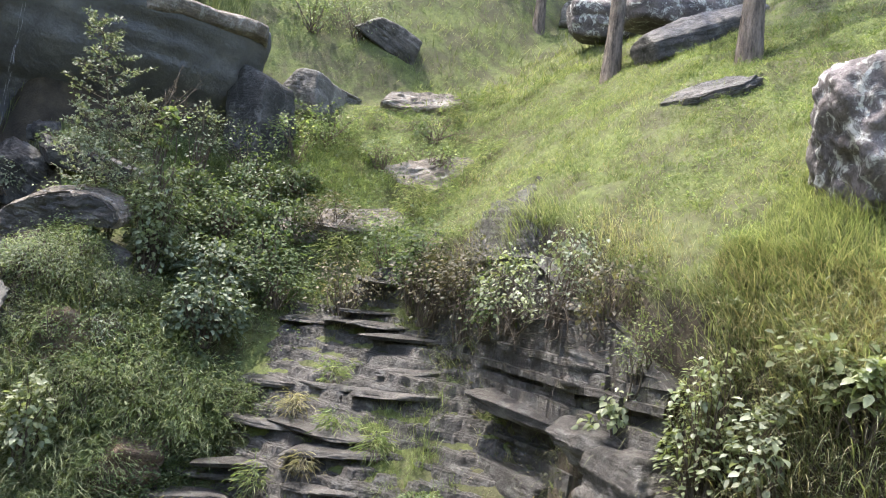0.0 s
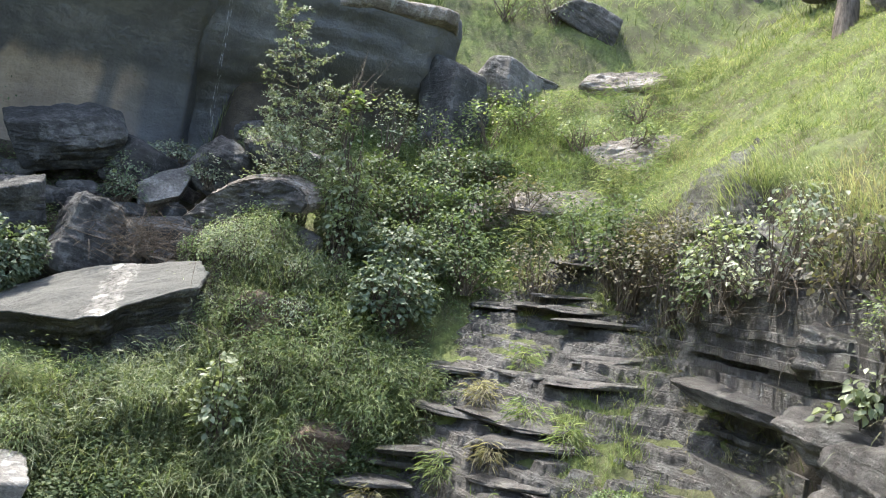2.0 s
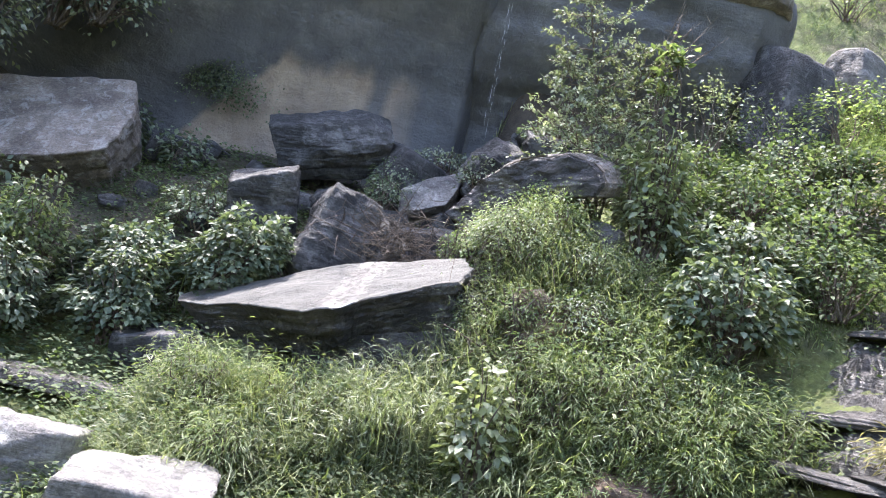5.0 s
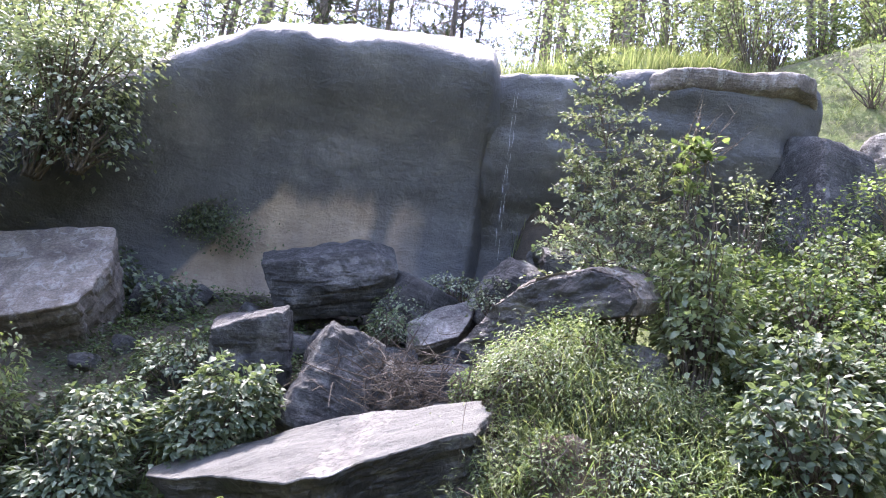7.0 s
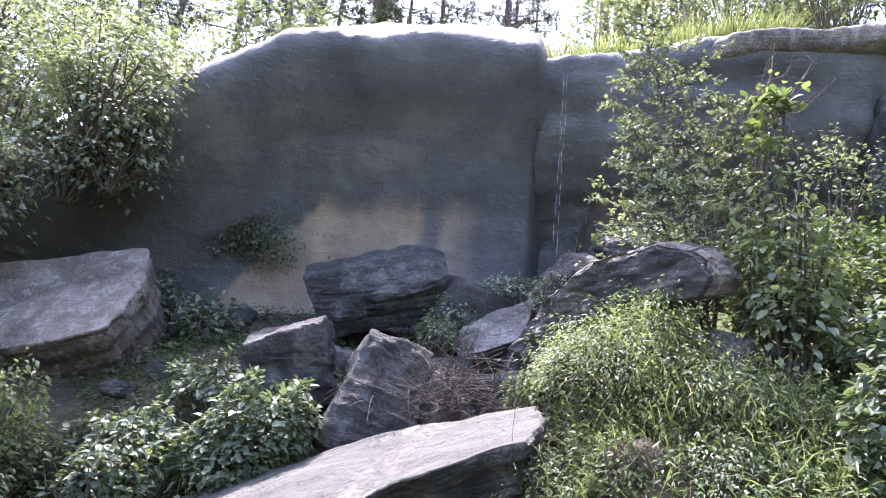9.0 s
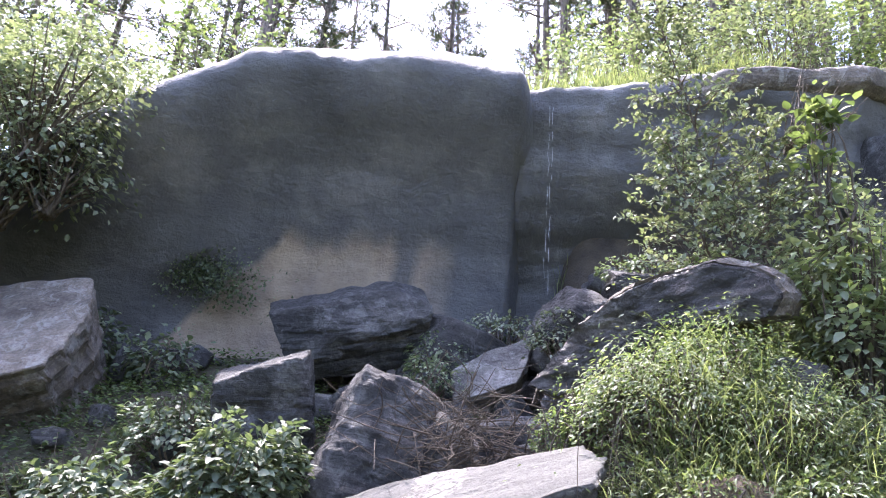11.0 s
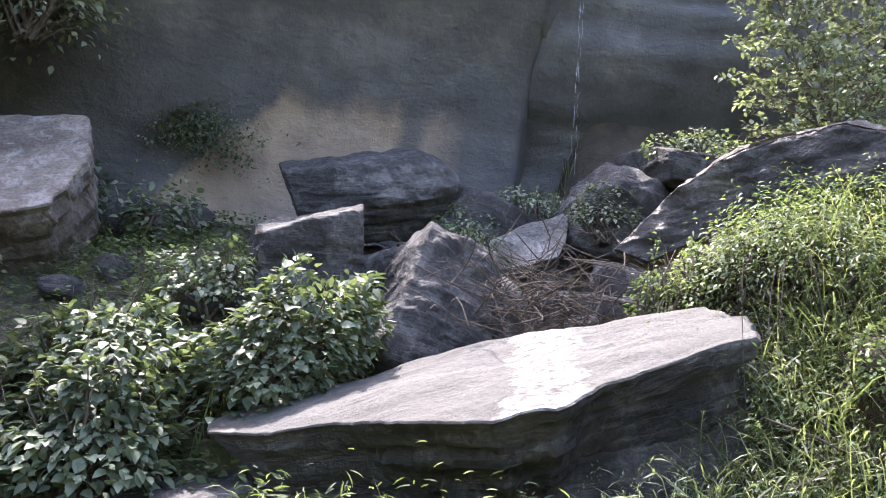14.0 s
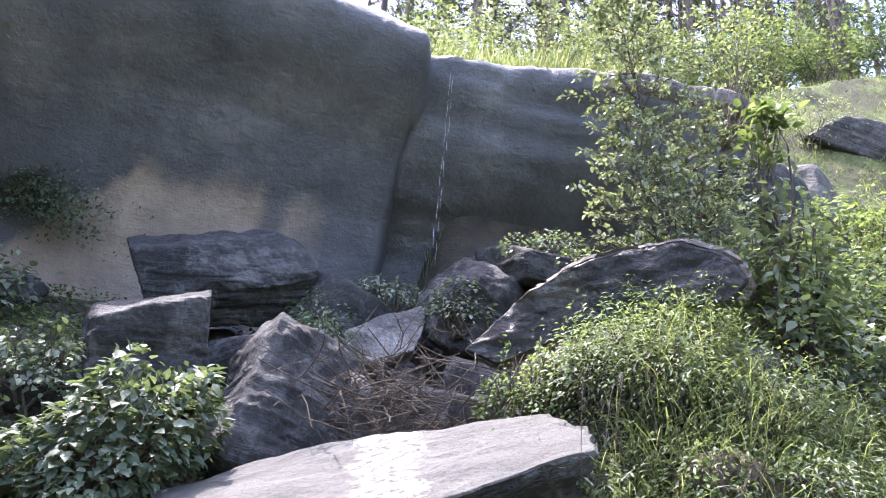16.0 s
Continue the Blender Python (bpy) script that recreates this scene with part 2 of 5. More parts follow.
LEAF_P = leaf_mat("pale_leaf", (0.12, 0.16, 0.06), (0.2, 0.25, 0.1), (0.32, 0.36, 0.17), 0.4, 0.45, 0.5)
HERB = leaf_mat("herb_leaf", (0.05, 0.09, 0.022), (0.09, 0.145, 0.04), (0.16, 0.21, 0.07), 0.6, 0.45, 0.25)
NEEDLE = leaf_mat("pine_needle", (0.025, 0.04, 0.018), (0.045, 0.065, 0.025), (0.08, 0.1, 0.04), 0.5, 0.25, 0.3)
BARK = bark_mat("pine_bark", (0.035, 0.027, 0.022), (0.26, 0.21, 0.17), 14)
TWIG = bark_mat("twig_bark", (0.05, 0.038, 0.028), (0.17, 0.135, 0.1), 30)


# ---- ground ----
def edge_of(y):
    """Where the bank's upper edge runs."""
    return np.interp(y, [-30, -8, -3, -1, 0, 1, 2.5, 3.4, 4.0, 5, 7, 9, 12], [2.0, 2.4, 3.7, 4.2, 4.7, 4.95, 5.0, 5.05, 4.9, 4.5, 4.7, 4.6, 3.5])


def ground(x, y):
    """Height of the ground: hollow, bank, stream bed, hillside and plateau."""
    x, y = np.asarray(x, float), np.asarray(y, float)
    hollow = np.interp(y, [-60, -9, -6, -5, -4.4, -3.7, -3, -1, 1, 2.4, 3.2, 4.0, 4.6, 5.2, 6, 7, 8, 9], [2.5, 1.3, 1.2, 1.1, 0.75, 0.2, -0.05, -0.15, -0.3, -0.35, 0.1, 0.6, 0.85, 1.2, 1.85, 2.6, 3.1, 3.5])
    hollow = hollow - 0.35 * sm(-1.0, -1.7, x) * sm(2.5, 4, y) * sm(5.4, 4.8, y) + 0.95 * np.clip(np.interp(y, [4, 5.2, 8, 9], [-3.4, -4.5, -4.5, -3.6]) - x, 0, 5) + 0.2 * np.clip(-8.3 - x, 0, 40)
    terrace = np.interp(y, [2.2, 3.1, 3.6, 4.1, 5, 7, 8.5, 9.5], [-0.05, 0.55, 1.15, 1.95, 2.6, 3.95, 4.5, 4.7]) + 0.2 * (x - 3)
    w = sm(0.7, 1.6, x) * sm(1.5, 3, y)
    base = hollow * (1 - w) + terrace * w
    mound = 1.15 * np.exp(-((x - 1.15) / 0.7) ** 2 - ((y - 4.9) / 0.65) ** 2)
    shelf = 0.42 * np.exp(-((x - 1.75) / 0.65) ** 2 - ((y - 7.65) / 0.5) ** 2)
    base = base + mound + shelf
    bed = np.maximum(1.4 + 0.8 * (x - 4) + 0.42 * (y - 2.5), -0.05)
    w = sm(2.5, 3.3, x) * (1 - sm(3.7, 4.4, y)) * sm(-2.5, 0, y)
    base = base * (1 - w) + bed * w
    slope = 3.1 + 0.86 * (np.minimum(x, 22) - 4.7) + 0.2 * (np.clip(x, 22, 40) - 22) + 0.03 * np.clip(y, -5, 4) - 0.3 * (np.clip(y, 2, 7) - 2) * (1 - 0.7 * sm(6.5, 9.5, x))
    upper = 4.75 + 0.425 * (np.clip(x, -5, 20) - 6.51) + 0.573 * (np.minimum(y, 8.5) - 6.07) + 1.35 * (np.clip(y, 8.5, 11) - 8.5) + 0.45 * (np.clip(y, 11, 26) - 11)
    hill = smax(slope, upper, 0.5)
    edge = edge_of(y) + 0.08 * np.sin(3.1 * y) + 0.04 * np.sin(7.7 * y)
    w = np.where(y < 3.6, sm(0, 0.5, x - edge), sm(-0.5, 0.6, x - edge))
    z = base * (1 - w) + hill * w
    # behind the cliff a steep grassy bank climbs to the wooded crest; it sinks away beyond the great boulder
    plateau = 6.4 + (0.24 + 0.2 * sm(0.5, 3, x)) * (np.clip(y, 10, 26) - 10.5) + 2.3 * sm(8.6, 11.4, y) * sm(0.6, 2.6, x)
    v = sm(9.3, 10.3, y) * (1 - sm(4.2, 6.0, x)) + sm(8.3, 9.2, y) * sm(0.9, 1.6, x) * (1 - sm(4.2, 5.4, x))
    v = np.clip(v, 0, 1)
    z = z * (1 - v) + plateau * v
    p = np.stack([x, y, 0 * x], -1).reshape(-1, 3)
    rough = (0.16 * fbm(p * 0.9, 4) + 0.04 * fbm(p * 5, 3)).reshape(x.shape) + (0.1 * fbm(p * 2.1 + 3, 3)).reshape(x.shape) * sm(4.6, 6, x)
    return z + rough * (1 - 0.6 * sm(40, 90, np.hypot(x, y)))


def graded(fine0, fine1, step, far):
    mid = np.arange(fine0, fine1, step)
    out, d = [], step
    v = 0.0
    while v < far:
        d *= 1.16
        v += d
        out.append(v)
    return np.r_[fine0 - np.array(out[::-1]), mid, mid[-1] + np.array(out)]


gx, gy = graded(-6, 10, 0.075, 900), graded(-7, 11, 0.075, 900)
GX, GY = np.meshgrid(gx, gy)
GV = np.stack([GX, GY, ground(GX, GY)], -1).reshape(-1, 3)
_i = np.arange(len(gx) * len(gy)).reshape(len(gy), len(gx))
GF = np.stack([_i[:-1, :-1], _i[:-1, 1:], _i[1:, 1:], _i[1:, :-1]], -1).reshape(-1, 4)
thing("ground", "brown earth hillside under grass and moss", "ground", mesh_np("ground", GV, [GF]), SOIL, kind="structure")


# ---- overhanging cliff ----
def cliff(name, x0, x1, lip_z, lip_y, prof, seed, nx, label, strata, low=0.16, round_off=5, mat=None, parent=None):
    """A lofted rock: prof gives (dy, dz) from the lip, from the foot of the recess over the lip to the back."""
    xs = np.linspace(x0, x1, nx)
    prof = np.array(prof, float)
    s = np.r_[0, np.cumsum(np.hypot(*np.diff(prof, axis=0).T))]
    t = np.linspace(0, s[-1], 150)
    py, pz = np.interp(t, s, prof[:, 0]), np.interp(t, s, prof[:, 1])
    for _ in range(round_off):
        py[1:-1], pz[1:-1] = (py[:-2] + 2 * py[1:-1] + py[2:]) / 4, (pz[:-2] + 2 * pz[1:-1] + pz[2:]) / 4
    X = np.repeat(xs[:, None], 150, 1)
    Y, Z = lip_y(xs)[:, None] + py, lip_z(xs)[:, None] + pz
    end = np.minimum(sm(x0, x0 + 0.45, xs), sm(x1, x1 - 0.45, xs))[:, None]
    Y = Y + (1 - end) * 0.9
    Z = Z - (1 - end) * 0.35 * (pz > -0.6)
    P = np.stack([X, Y, Z], -1).reshape(-1, 3)
    d = low * fbm(P * 0.55 + seed, 3) + 0.06 * fbm(P * 2.3 + seed, 4) + 0.025 * fbm(P * 8 + seed, 4) + 0.045 * np.abs(fbm(P * np.array([1.3, 1.3, 3.0]) + 2 * seed, 4))
    st = strata * fbm(P * np.array([0.5, 0.5, 5.0]) + seed, 3)
    P[:, 1] -= d + st
    P[:, 2] += 0.5 * d
    i = np.arange(nx * 150).reshape(nx, 150)
    q = np.stack([i[:-1, :-1], i[1:, :-1], i[1:, 1:], i[:-1, 1:]], -1).reshape(-1, 4)
    caps = [np.array([i[0, ::-1]]), np.array([i[-1]])]
    me = mesh_np(name, P, [q] + caps)
    if parent:
        return part(name, me, mat, parent, label)
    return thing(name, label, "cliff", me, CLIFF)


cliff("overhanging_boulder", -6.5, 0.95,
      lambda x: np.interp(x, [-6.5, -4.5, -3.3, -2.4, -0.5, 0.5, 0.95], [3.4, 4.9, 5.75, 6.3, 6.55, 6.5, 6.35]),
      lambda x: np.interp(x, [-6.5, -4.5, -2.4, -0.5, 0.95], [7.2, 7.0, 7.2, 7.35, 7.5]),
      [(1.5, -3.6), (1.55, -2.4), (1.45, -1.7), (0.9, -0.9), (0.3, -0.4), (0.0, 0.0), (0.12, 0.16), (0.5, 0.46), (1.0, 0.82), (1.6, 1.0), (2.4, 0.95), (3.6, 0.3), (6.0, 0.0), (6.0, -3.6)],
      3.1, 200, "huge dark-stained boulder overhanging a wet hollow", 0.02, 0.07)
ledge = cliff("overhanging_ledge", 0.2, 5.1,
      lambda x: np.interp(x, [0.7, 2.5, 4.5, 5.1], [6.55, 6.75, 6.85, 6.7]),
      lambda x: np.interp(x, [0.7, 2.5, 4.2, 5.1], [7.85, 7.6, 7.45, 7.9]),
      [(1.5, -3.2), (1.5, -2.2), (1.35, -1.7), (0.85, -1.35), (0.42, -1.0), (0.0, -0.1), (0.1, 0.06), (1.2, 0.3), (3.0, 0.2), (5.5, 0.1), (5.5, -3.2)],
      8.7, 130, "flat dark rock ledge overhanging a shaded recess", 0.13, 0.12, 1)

cliff("cap_layer", 2.1, 4.95,
      lambda x: np.interp(x, [2.1, 3.0, 4.5, 4.95], [6.66, 6.82, 6.9, 6.76]),
      lambda x: np.interp(x, [2.1, 2.5, 4.2, 4.95], [7.7, 7.52, 7.36, 7.75]),
      [(1.4, -0.2), (0.15, -0.3), (0.02, -0.24), (0.0, -0.04), (0.06, 0.0), (0.4, 0.1), (1.5, 0.34), (2.4, 0.3), (2.4, -0.2)],
      5.3, 90, "weathered brown layer capping the ledge", 0.05, 0.1, 1, TAN, ledge)


# ---- rocks ----
def ico(n):
    bm = bmesh.new()
    bmesh.ops.create_icosphere(bm, subdivisions=n, radius=1)
    v = np.array([p.co[:] for p in bm.verts])
    f = np.array([[p.index for p in q.verts] for q in bm.faces])
    bm.free()
    return v, f


ICO = {k: ico(k) for k in (4, 5, 6)}


def rock(name, label, at, size, mat, seed, turn=(0, 0, 0), outline=None, cuts=5, rough=0.06, soft=0.06, level=5, strata=0.0, sunk=0.0, group="", parent=None):
    """A broken rock: a convex block of planes (an outline in x, y with flat top and foot, or a box), with chipped corners, rounded edges and
    rough faces. at: the middle; size: half extents; turn: degrees."""
    rng = np.random.default_rng(seed)
    size = np.array(size, float)
    d, f = ICO[level]
    if outline is None:
        outline = [(-1, -1), (1, -1), (1, 1), (-1, 1)]
    ns, hs = [], []
    o = np.array(outline, float)
    for a, b in zip(o, np.roll(o, -1, 0)):
        e = b - a
        n = np.array([e[1], -e[0], rng.normal(0, 0.14) * np.hypot(*e)])
        n /= np.linalg.norm(n)
        ns.append(n), hs.append(n[:2] @ a)
    for s in (1, -1):
        n = np.array([rng.normal(0, 0.07), rng.normal(0, 0.07), s])
        n /= np.linalg.norm(n)
        ns.append(n), hs.append(1.0 * abs(n[2]))
    for _ in range(cuts + 4):
        n = rng.normal(0, 1, 3)
        n /= np.linalg.norm(n)
        reach = (np.abs(n) * 1.0).sum()
        ns.append(n), hs.append(reach * rng.uniform(0.6, 0.82))
    ns, hs = np.array(ns), np.array(hs)
    k = (d @ ns.T) / hs
    k = np.maximum(k, 1e-3)
    p = 1.6 / soft
    r = 1 / ((k ** p).sum(1) ** (1 / p))
    V = d * r[:, None] * size
    nrm = d / size
    nrm /= np.linalg.norm(nrm, axis=1)[:, None]
    m = float(size.min())
    amp = rough * (0.4 + 0.6 * m / max(size.max(), 1e-6)) * float(np.prod(size) ** (1 / 3)) * 2
    ridge = 1 - 2 * np.abs(fbm(V * 3.2 + 5 * seed, 4))
    disp = amp * (0.45 * fbm(V / size.max() * 2.2 + seed, 3) + 0.4 * fbm(V * 6 + seed, 4) + 0.5 * ridge + 0.25 * fbm(V * 22 + seed, 3))
    if strata:
        side = 1 - np.abs(nrm[:, 2])
        disp += strata * side * np.round(3 * fbm(V * np.array([1.2, 1.2, 13]) + seed, 3)) / 3
    V = V + nrm * disp[:, None]
    me = mesh_np(name, V, [f])
    ob = part(name, me, mat, parent) if parent else thing(name, label, "rock", me, mat, group)
    ob.matrix_basis = pose(at[0], at[1], at[2] - sunk, *turn)
    return ob


def plate(name, label, m, outline, thick, mat, seed, bevel=0.02, rough=0.012, flare=0.06, wavy=0.03, category="rock", group="", side=None):
    """A flat rock: outline in its own x, y (its top at z = 0), with a crisp broken rim and layered sides. m: its pose."""
    o = np.array(outline, float)
    seg = np.r_[0, np.cumsum(np.hypot(*np.diff(np.vstack([o, o[:1]]), axis=0).T))]
    n = 260
    t = np.linspace(0, seg[-1], n, endpoint=False)
    oc = np.vstack([o, o[:1]])
    rim = np.stack([np.interp(t, seg, oc[:, 0]), np.interp(t, seg, oc[:, 1])], -1)
    for _ in range(2):
        rim = (np.roll(rim, 1, 0) + 2 * rim + np.roll(rim, -1, 0)) / 4
    mid = rim.mean(0)
    jag = 1 + 0.07 * fbm(np.c_[rim * 4, np.zeros(n)] + seed, 5, 0.65)
    rim = mid + (rim - mid) * jag[:, None]
    out = (rim - mid) / (np.linalg.norm(rim - mid, axis=1)[:, None] + 1e-9)
    rings = []
    for k in np.linspace(0.03, 0.97, 34):
        rings.append(np.c_[mid + (rim - mid) * k, np.zeros(n)])
    rings.append(np.c_[rim - out * bevel * 0.4, np.zeros(n)])
    rings.append(np.c_[rim, np.full(n, -bevel * 0.6)])
    for k in np.linspace(0.05, 1, 22):
        z = -thick * k
        lay = 0.022 * np.round(3 * fbm(np.c_[rim * 1.6, np.full(n, z * 13)] + seed, 4)) + 0.016 * fbm(np.c_[rim * 9, np.full(n, z * 25)] + seed, 3)
        rings.append(np.c_[rim + out * (flare * k + lay[:, None]), np.full(n, z)])
    V = np.concatenate(rings)
    flat = np.c_[V[:, :2], np.zeros(len(V))]
    wave = (wavy * fbm(flat * 1.4 + seed, 3) + rough * fbm(flat * np.array([5, 12, 5]) + seed, 4)).reshape(-1, n)
    wave[36:] = wave[35]
    V[:, 2] += wave.ravel()
    i = np.arange(len(V)).reshape(-1, n)
    j = np.roll(i, -1, 1)
    q = np.stack([i[:-1], i[1:], j[1:], j[:-1]], -1).reshape(-1, 4)
    me = mesh_np(name, V, [q, i[0][None], i[-1][None, ::-1]])
    me.polygons.foreach_set("use_smooth", np.r_[np.repeat(np.arange(len(rings) - 1) < 34, n), [True, False]])
    ob = thing(name, label, category, me, mat, group)
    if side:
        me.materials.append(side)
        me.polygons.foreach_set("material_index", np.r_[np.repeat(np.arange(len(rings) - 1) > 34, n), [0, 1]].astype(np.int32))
    ob.matrix_basis = m
    return ob


def frame_at(at, u, v):
    """A pose with its x axis along u and y axis near v."""
    u = Vector(u).normalized()
    w = u.cross(Vector(v)).normalized()
    v = w.cross(u)
    return Matrix(((u.x, v.x, w.x, at[0]), (u.y, v.y, w.y, at[1]), (u.z, v.z, w.z, at[2]), (0, 0, 0, 1)))


# ---- the rocks of the hollow ----
def wet_slab_mat():
    m = Mat("wet_slab", 0.75)
    base = m.ramp(m.noise(1.5, 9, 0.65, m.where(1, 2.5, 2)), (0.3, (0.037, 0.036, 0.031)), (0.5, (0.077, 0.075, 0.066)), (0.75, (0.128, 0.124, 0.11)))
    spots = m.grey(m.noise(45, 4, 0.7), (0.35, 0.7), (0.65, 1.15))
    c = m.mix(1.0, base, spots, "MULTIPLY")
    sep = m.node("ShaderNodeSeparateXYZ")
    m.t.links.new(m.where(), sep.inputs[0])
    wob = m.math("ADD", m.math("MULTIPLY", m.math("SUBTRACT", m.noise(3.0, 6, 0.65), 0.5), 0.4), m.math("MULTIPLY", m.math("SUBTRACT", m.noise(26, 6, 0.8), 0.5), 0.3))
    x = m.math("ADD", m.math("SUBTRACT", sep.outputs[0], m.math("MULTIPLY", sep.outputs[1], 0.35)), wob)
    xo = m.math("ADD", x, 0.5)
    wet = m.math("SUBTRACT", m.grey(xo, (0.3, 0.0), (0.34, 1.0)), m.grey(xo, (0.62, 0.0), (0.68, 1.0)))
    wet = m.math("MULTIPLY", wet, m.grey(m.noise(15, 6, 0.8), (0.42, 0.0), (0.52, 1.0)))
    low = m.grey(m.math("MULTIPLY", m.math("ADD", x, 1.5), -1.0), (0.0, 0.0), (0.12, 1.0))
    wet = m.math("MAXIMUM", wet, low)
    c = m.mix(m.math("MULTIPLY", wet, 0.55), c, (0.07, 0.06, 0.055))
    m.col(c)
    m.rgh(m.math("SUBTRACT", 0.75, m.math("MULTIPLY", wet, 0.42)))
    m.put(m.b, "Coat Weight", m.math("MULTIPLY", wet, 1.0))
    m.b.inputs["Coat Roughness"].default_value = 0.37
    m.b.inputs["Coat IOR"].default_value = 1.7
    h = m.math("ADD", m.noise(16, 9, 0.7), m.math("MULTIPLY", m.noise(2.0, 8, 0.7, m.where(1.2, 6, 6)), 0.8))
    # running water ripples finely where the slab is wet
    h = m.math("ADD", h, m.math("MULTIPLY", m.math("MULTIPLY", wet, m.noise(75, 3, 0.6)), 0.45))
    m.bump(h, 0.85, 0.035)
    return m.m


SLAB = wet_slab_mat()
# side faces in dark slate: the front's shade, with wet staining, put into colour
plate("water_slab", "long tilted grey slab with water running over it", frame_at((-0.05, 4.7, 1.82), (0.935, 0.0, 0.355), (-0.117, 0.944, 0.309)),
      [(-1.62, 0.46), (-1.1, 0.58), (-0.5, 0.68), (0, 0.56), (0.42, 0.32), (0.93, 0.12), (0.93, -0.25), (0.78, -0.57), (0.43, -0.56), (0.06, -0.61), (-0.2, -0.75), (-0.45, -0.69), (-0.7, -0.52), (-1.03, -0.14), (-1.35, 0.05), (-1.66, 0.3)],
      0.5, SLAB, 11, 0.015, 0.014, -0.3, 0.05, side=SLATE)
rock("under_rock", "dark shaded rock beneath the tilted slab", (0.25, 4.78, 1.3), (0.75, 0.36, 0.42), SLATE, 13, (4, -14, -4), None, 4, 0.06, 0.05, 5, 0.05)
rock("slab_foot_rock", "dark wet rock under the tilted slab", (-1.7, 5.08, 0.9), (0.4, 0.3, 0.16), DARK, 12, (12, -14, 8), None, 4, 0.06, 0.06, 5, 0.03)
# dark slate face and tan rim colour in the shaded front and sunlit edge
plate("arched_rock", "slender arched grey boulder on a grassy mound", frame_at((1.2, 4.9, 2.93), (0.81, -0.58, 0.03), (-0.1, -0.25, 1.0)),
      [(-0.9, -0.26), (-0.6, 0.02), (-0.25, 0.2), (0.13, 0.3), (0.43, 0.32), (0.64, 0.25), (0.78, 0.08), (0.73, -0.04), (0.42, -0.05), (0.06, -0.1), (-0.33, -0.23), (-0.7, -0.36)],
      0.45, SLATE, 21, 0.06, 0.05, 0.04, 0.1, side=TAN)
rock("mound_earth", "dark earthy rock beneath an arched boulder", (1.76, 4.8, 2.46), (0.36, 0.16, 0.28), SLATE, 22, (6, 4, -36), None, 6, 0.1, 0.1, 5)
plate("tilted_block", "big tilted angular block of grey rock", frame_at((-3.85, 6.66, 3.15), (1.0, -0.06, 0.1), (-0.1, 0.6, 0.8)),
      [(-2.2, -1.15), (-0.8, -1.0), (0.2, -0.85), (0.76, -0.66), (0.8, 0.0), (0.62, 0.55), (0.1, 0.6), (-1.1, 0.42), (-2.2, 0.25)],
      1.3, TAN, 31, 0.025, 0.02, -0.2, 0.05)
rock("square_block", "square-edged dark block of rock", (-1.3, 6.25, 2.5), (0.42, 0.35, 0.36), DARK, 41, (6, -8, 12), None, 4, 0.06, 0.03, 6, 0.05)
rock("leaning_rock", "leaning cracked grey rock", (-0.52, 6.0, 2.2), (0.31, 0.3, 0.53), DARK, 51, (-20, 14, 20), None, 6, 0.1, 0.05, 6, 0.05)
rock("black_rock", "black angular rock beside a leaning rock", (-0.12, 6.15, 2.1), (0.3, 0.3, 0.4), DARK, 52, (-10, 30, 10), None, 5, 0.07, 0.05, 5)
rock("dark_boulder", "dark boulder with a sloping top", (-0.98, 7.75, 3.6), (0.7, 0.42, 0.34), DARK, 61, (32, -14, 6), None, 6, 0.09, 0.03, 6, 0.06)
plate("wedge_rock", "wedge-shaped pale grey slab leaning in the hollow", frame_at((0.38, 7.05, 3.16), (0.95, 0.05, 0.28), (-0.15, 0.55, 0.8)), [(-0.42, -0.3), (0.12, -0.26), (0.3, 0.0), (0.44, 0.3), (0.05, 0.22), (-0.36, 0.06)], 0.4, GREY, 71, 0.012, 0.02, -0.1, 0.03)
rock("flat_dark_rock", "flat dark rock half buried in rubble", (0.6, 6.6, 2.45), (0.55, 0.4, 0.18), DARK, 72, (12, -8, 0), None, 5, 0.06, 0.05, 5)
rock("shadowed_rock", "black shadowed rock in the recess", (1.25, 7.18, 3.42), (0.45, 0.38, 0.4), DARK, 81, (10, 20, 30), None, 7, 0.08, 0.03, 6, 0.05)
rock("mossy_ledge_rock", "flat mossy rock at the cliff foot", (2.05, 6.95, 3.85), (0.7, 0.4, 0.16), DARK, 91, (12, 6, 0), None, 6, 0.08, 0.03, 6, 0.05)
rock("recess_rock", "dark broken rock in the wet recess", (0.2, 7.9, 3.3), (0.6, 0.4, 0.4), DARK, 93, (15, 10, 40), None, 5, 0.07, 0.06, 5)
rock("white_block", "sunlit pale square block of rock", (-1.05, 2.85, -0.14), (0.38, 0.4, 0.46), PALE, 101, (6, 3, 10), None, 3, 0.07, 0.03, 6, 0.04)
rock("white_stone", "sunlit pale rounded stone", (-1.9, 3.3, 0.1), (0.42, 0.36, 0.28), PALE, 111, (5, 6, 40), None, 5, 0.08, 0.05, 6, 0.03)
plate("flat_stone", "pale flat stone lying in low herbs", frame_at((0.12, 2.3, 0.06), (0.99, -0.1, 0.04), (0.1, 0.97, 0.14)), [(-0.58, -0.28), (0.0, -0.36), (0.5, -0.2), (0.62, 0.1), (0.3, 0.34), (-0.4, 0.3), (-0.62, 0.05)], 0.28, PALE, 113, 0.015, 0.02, 0.05, 0.03)
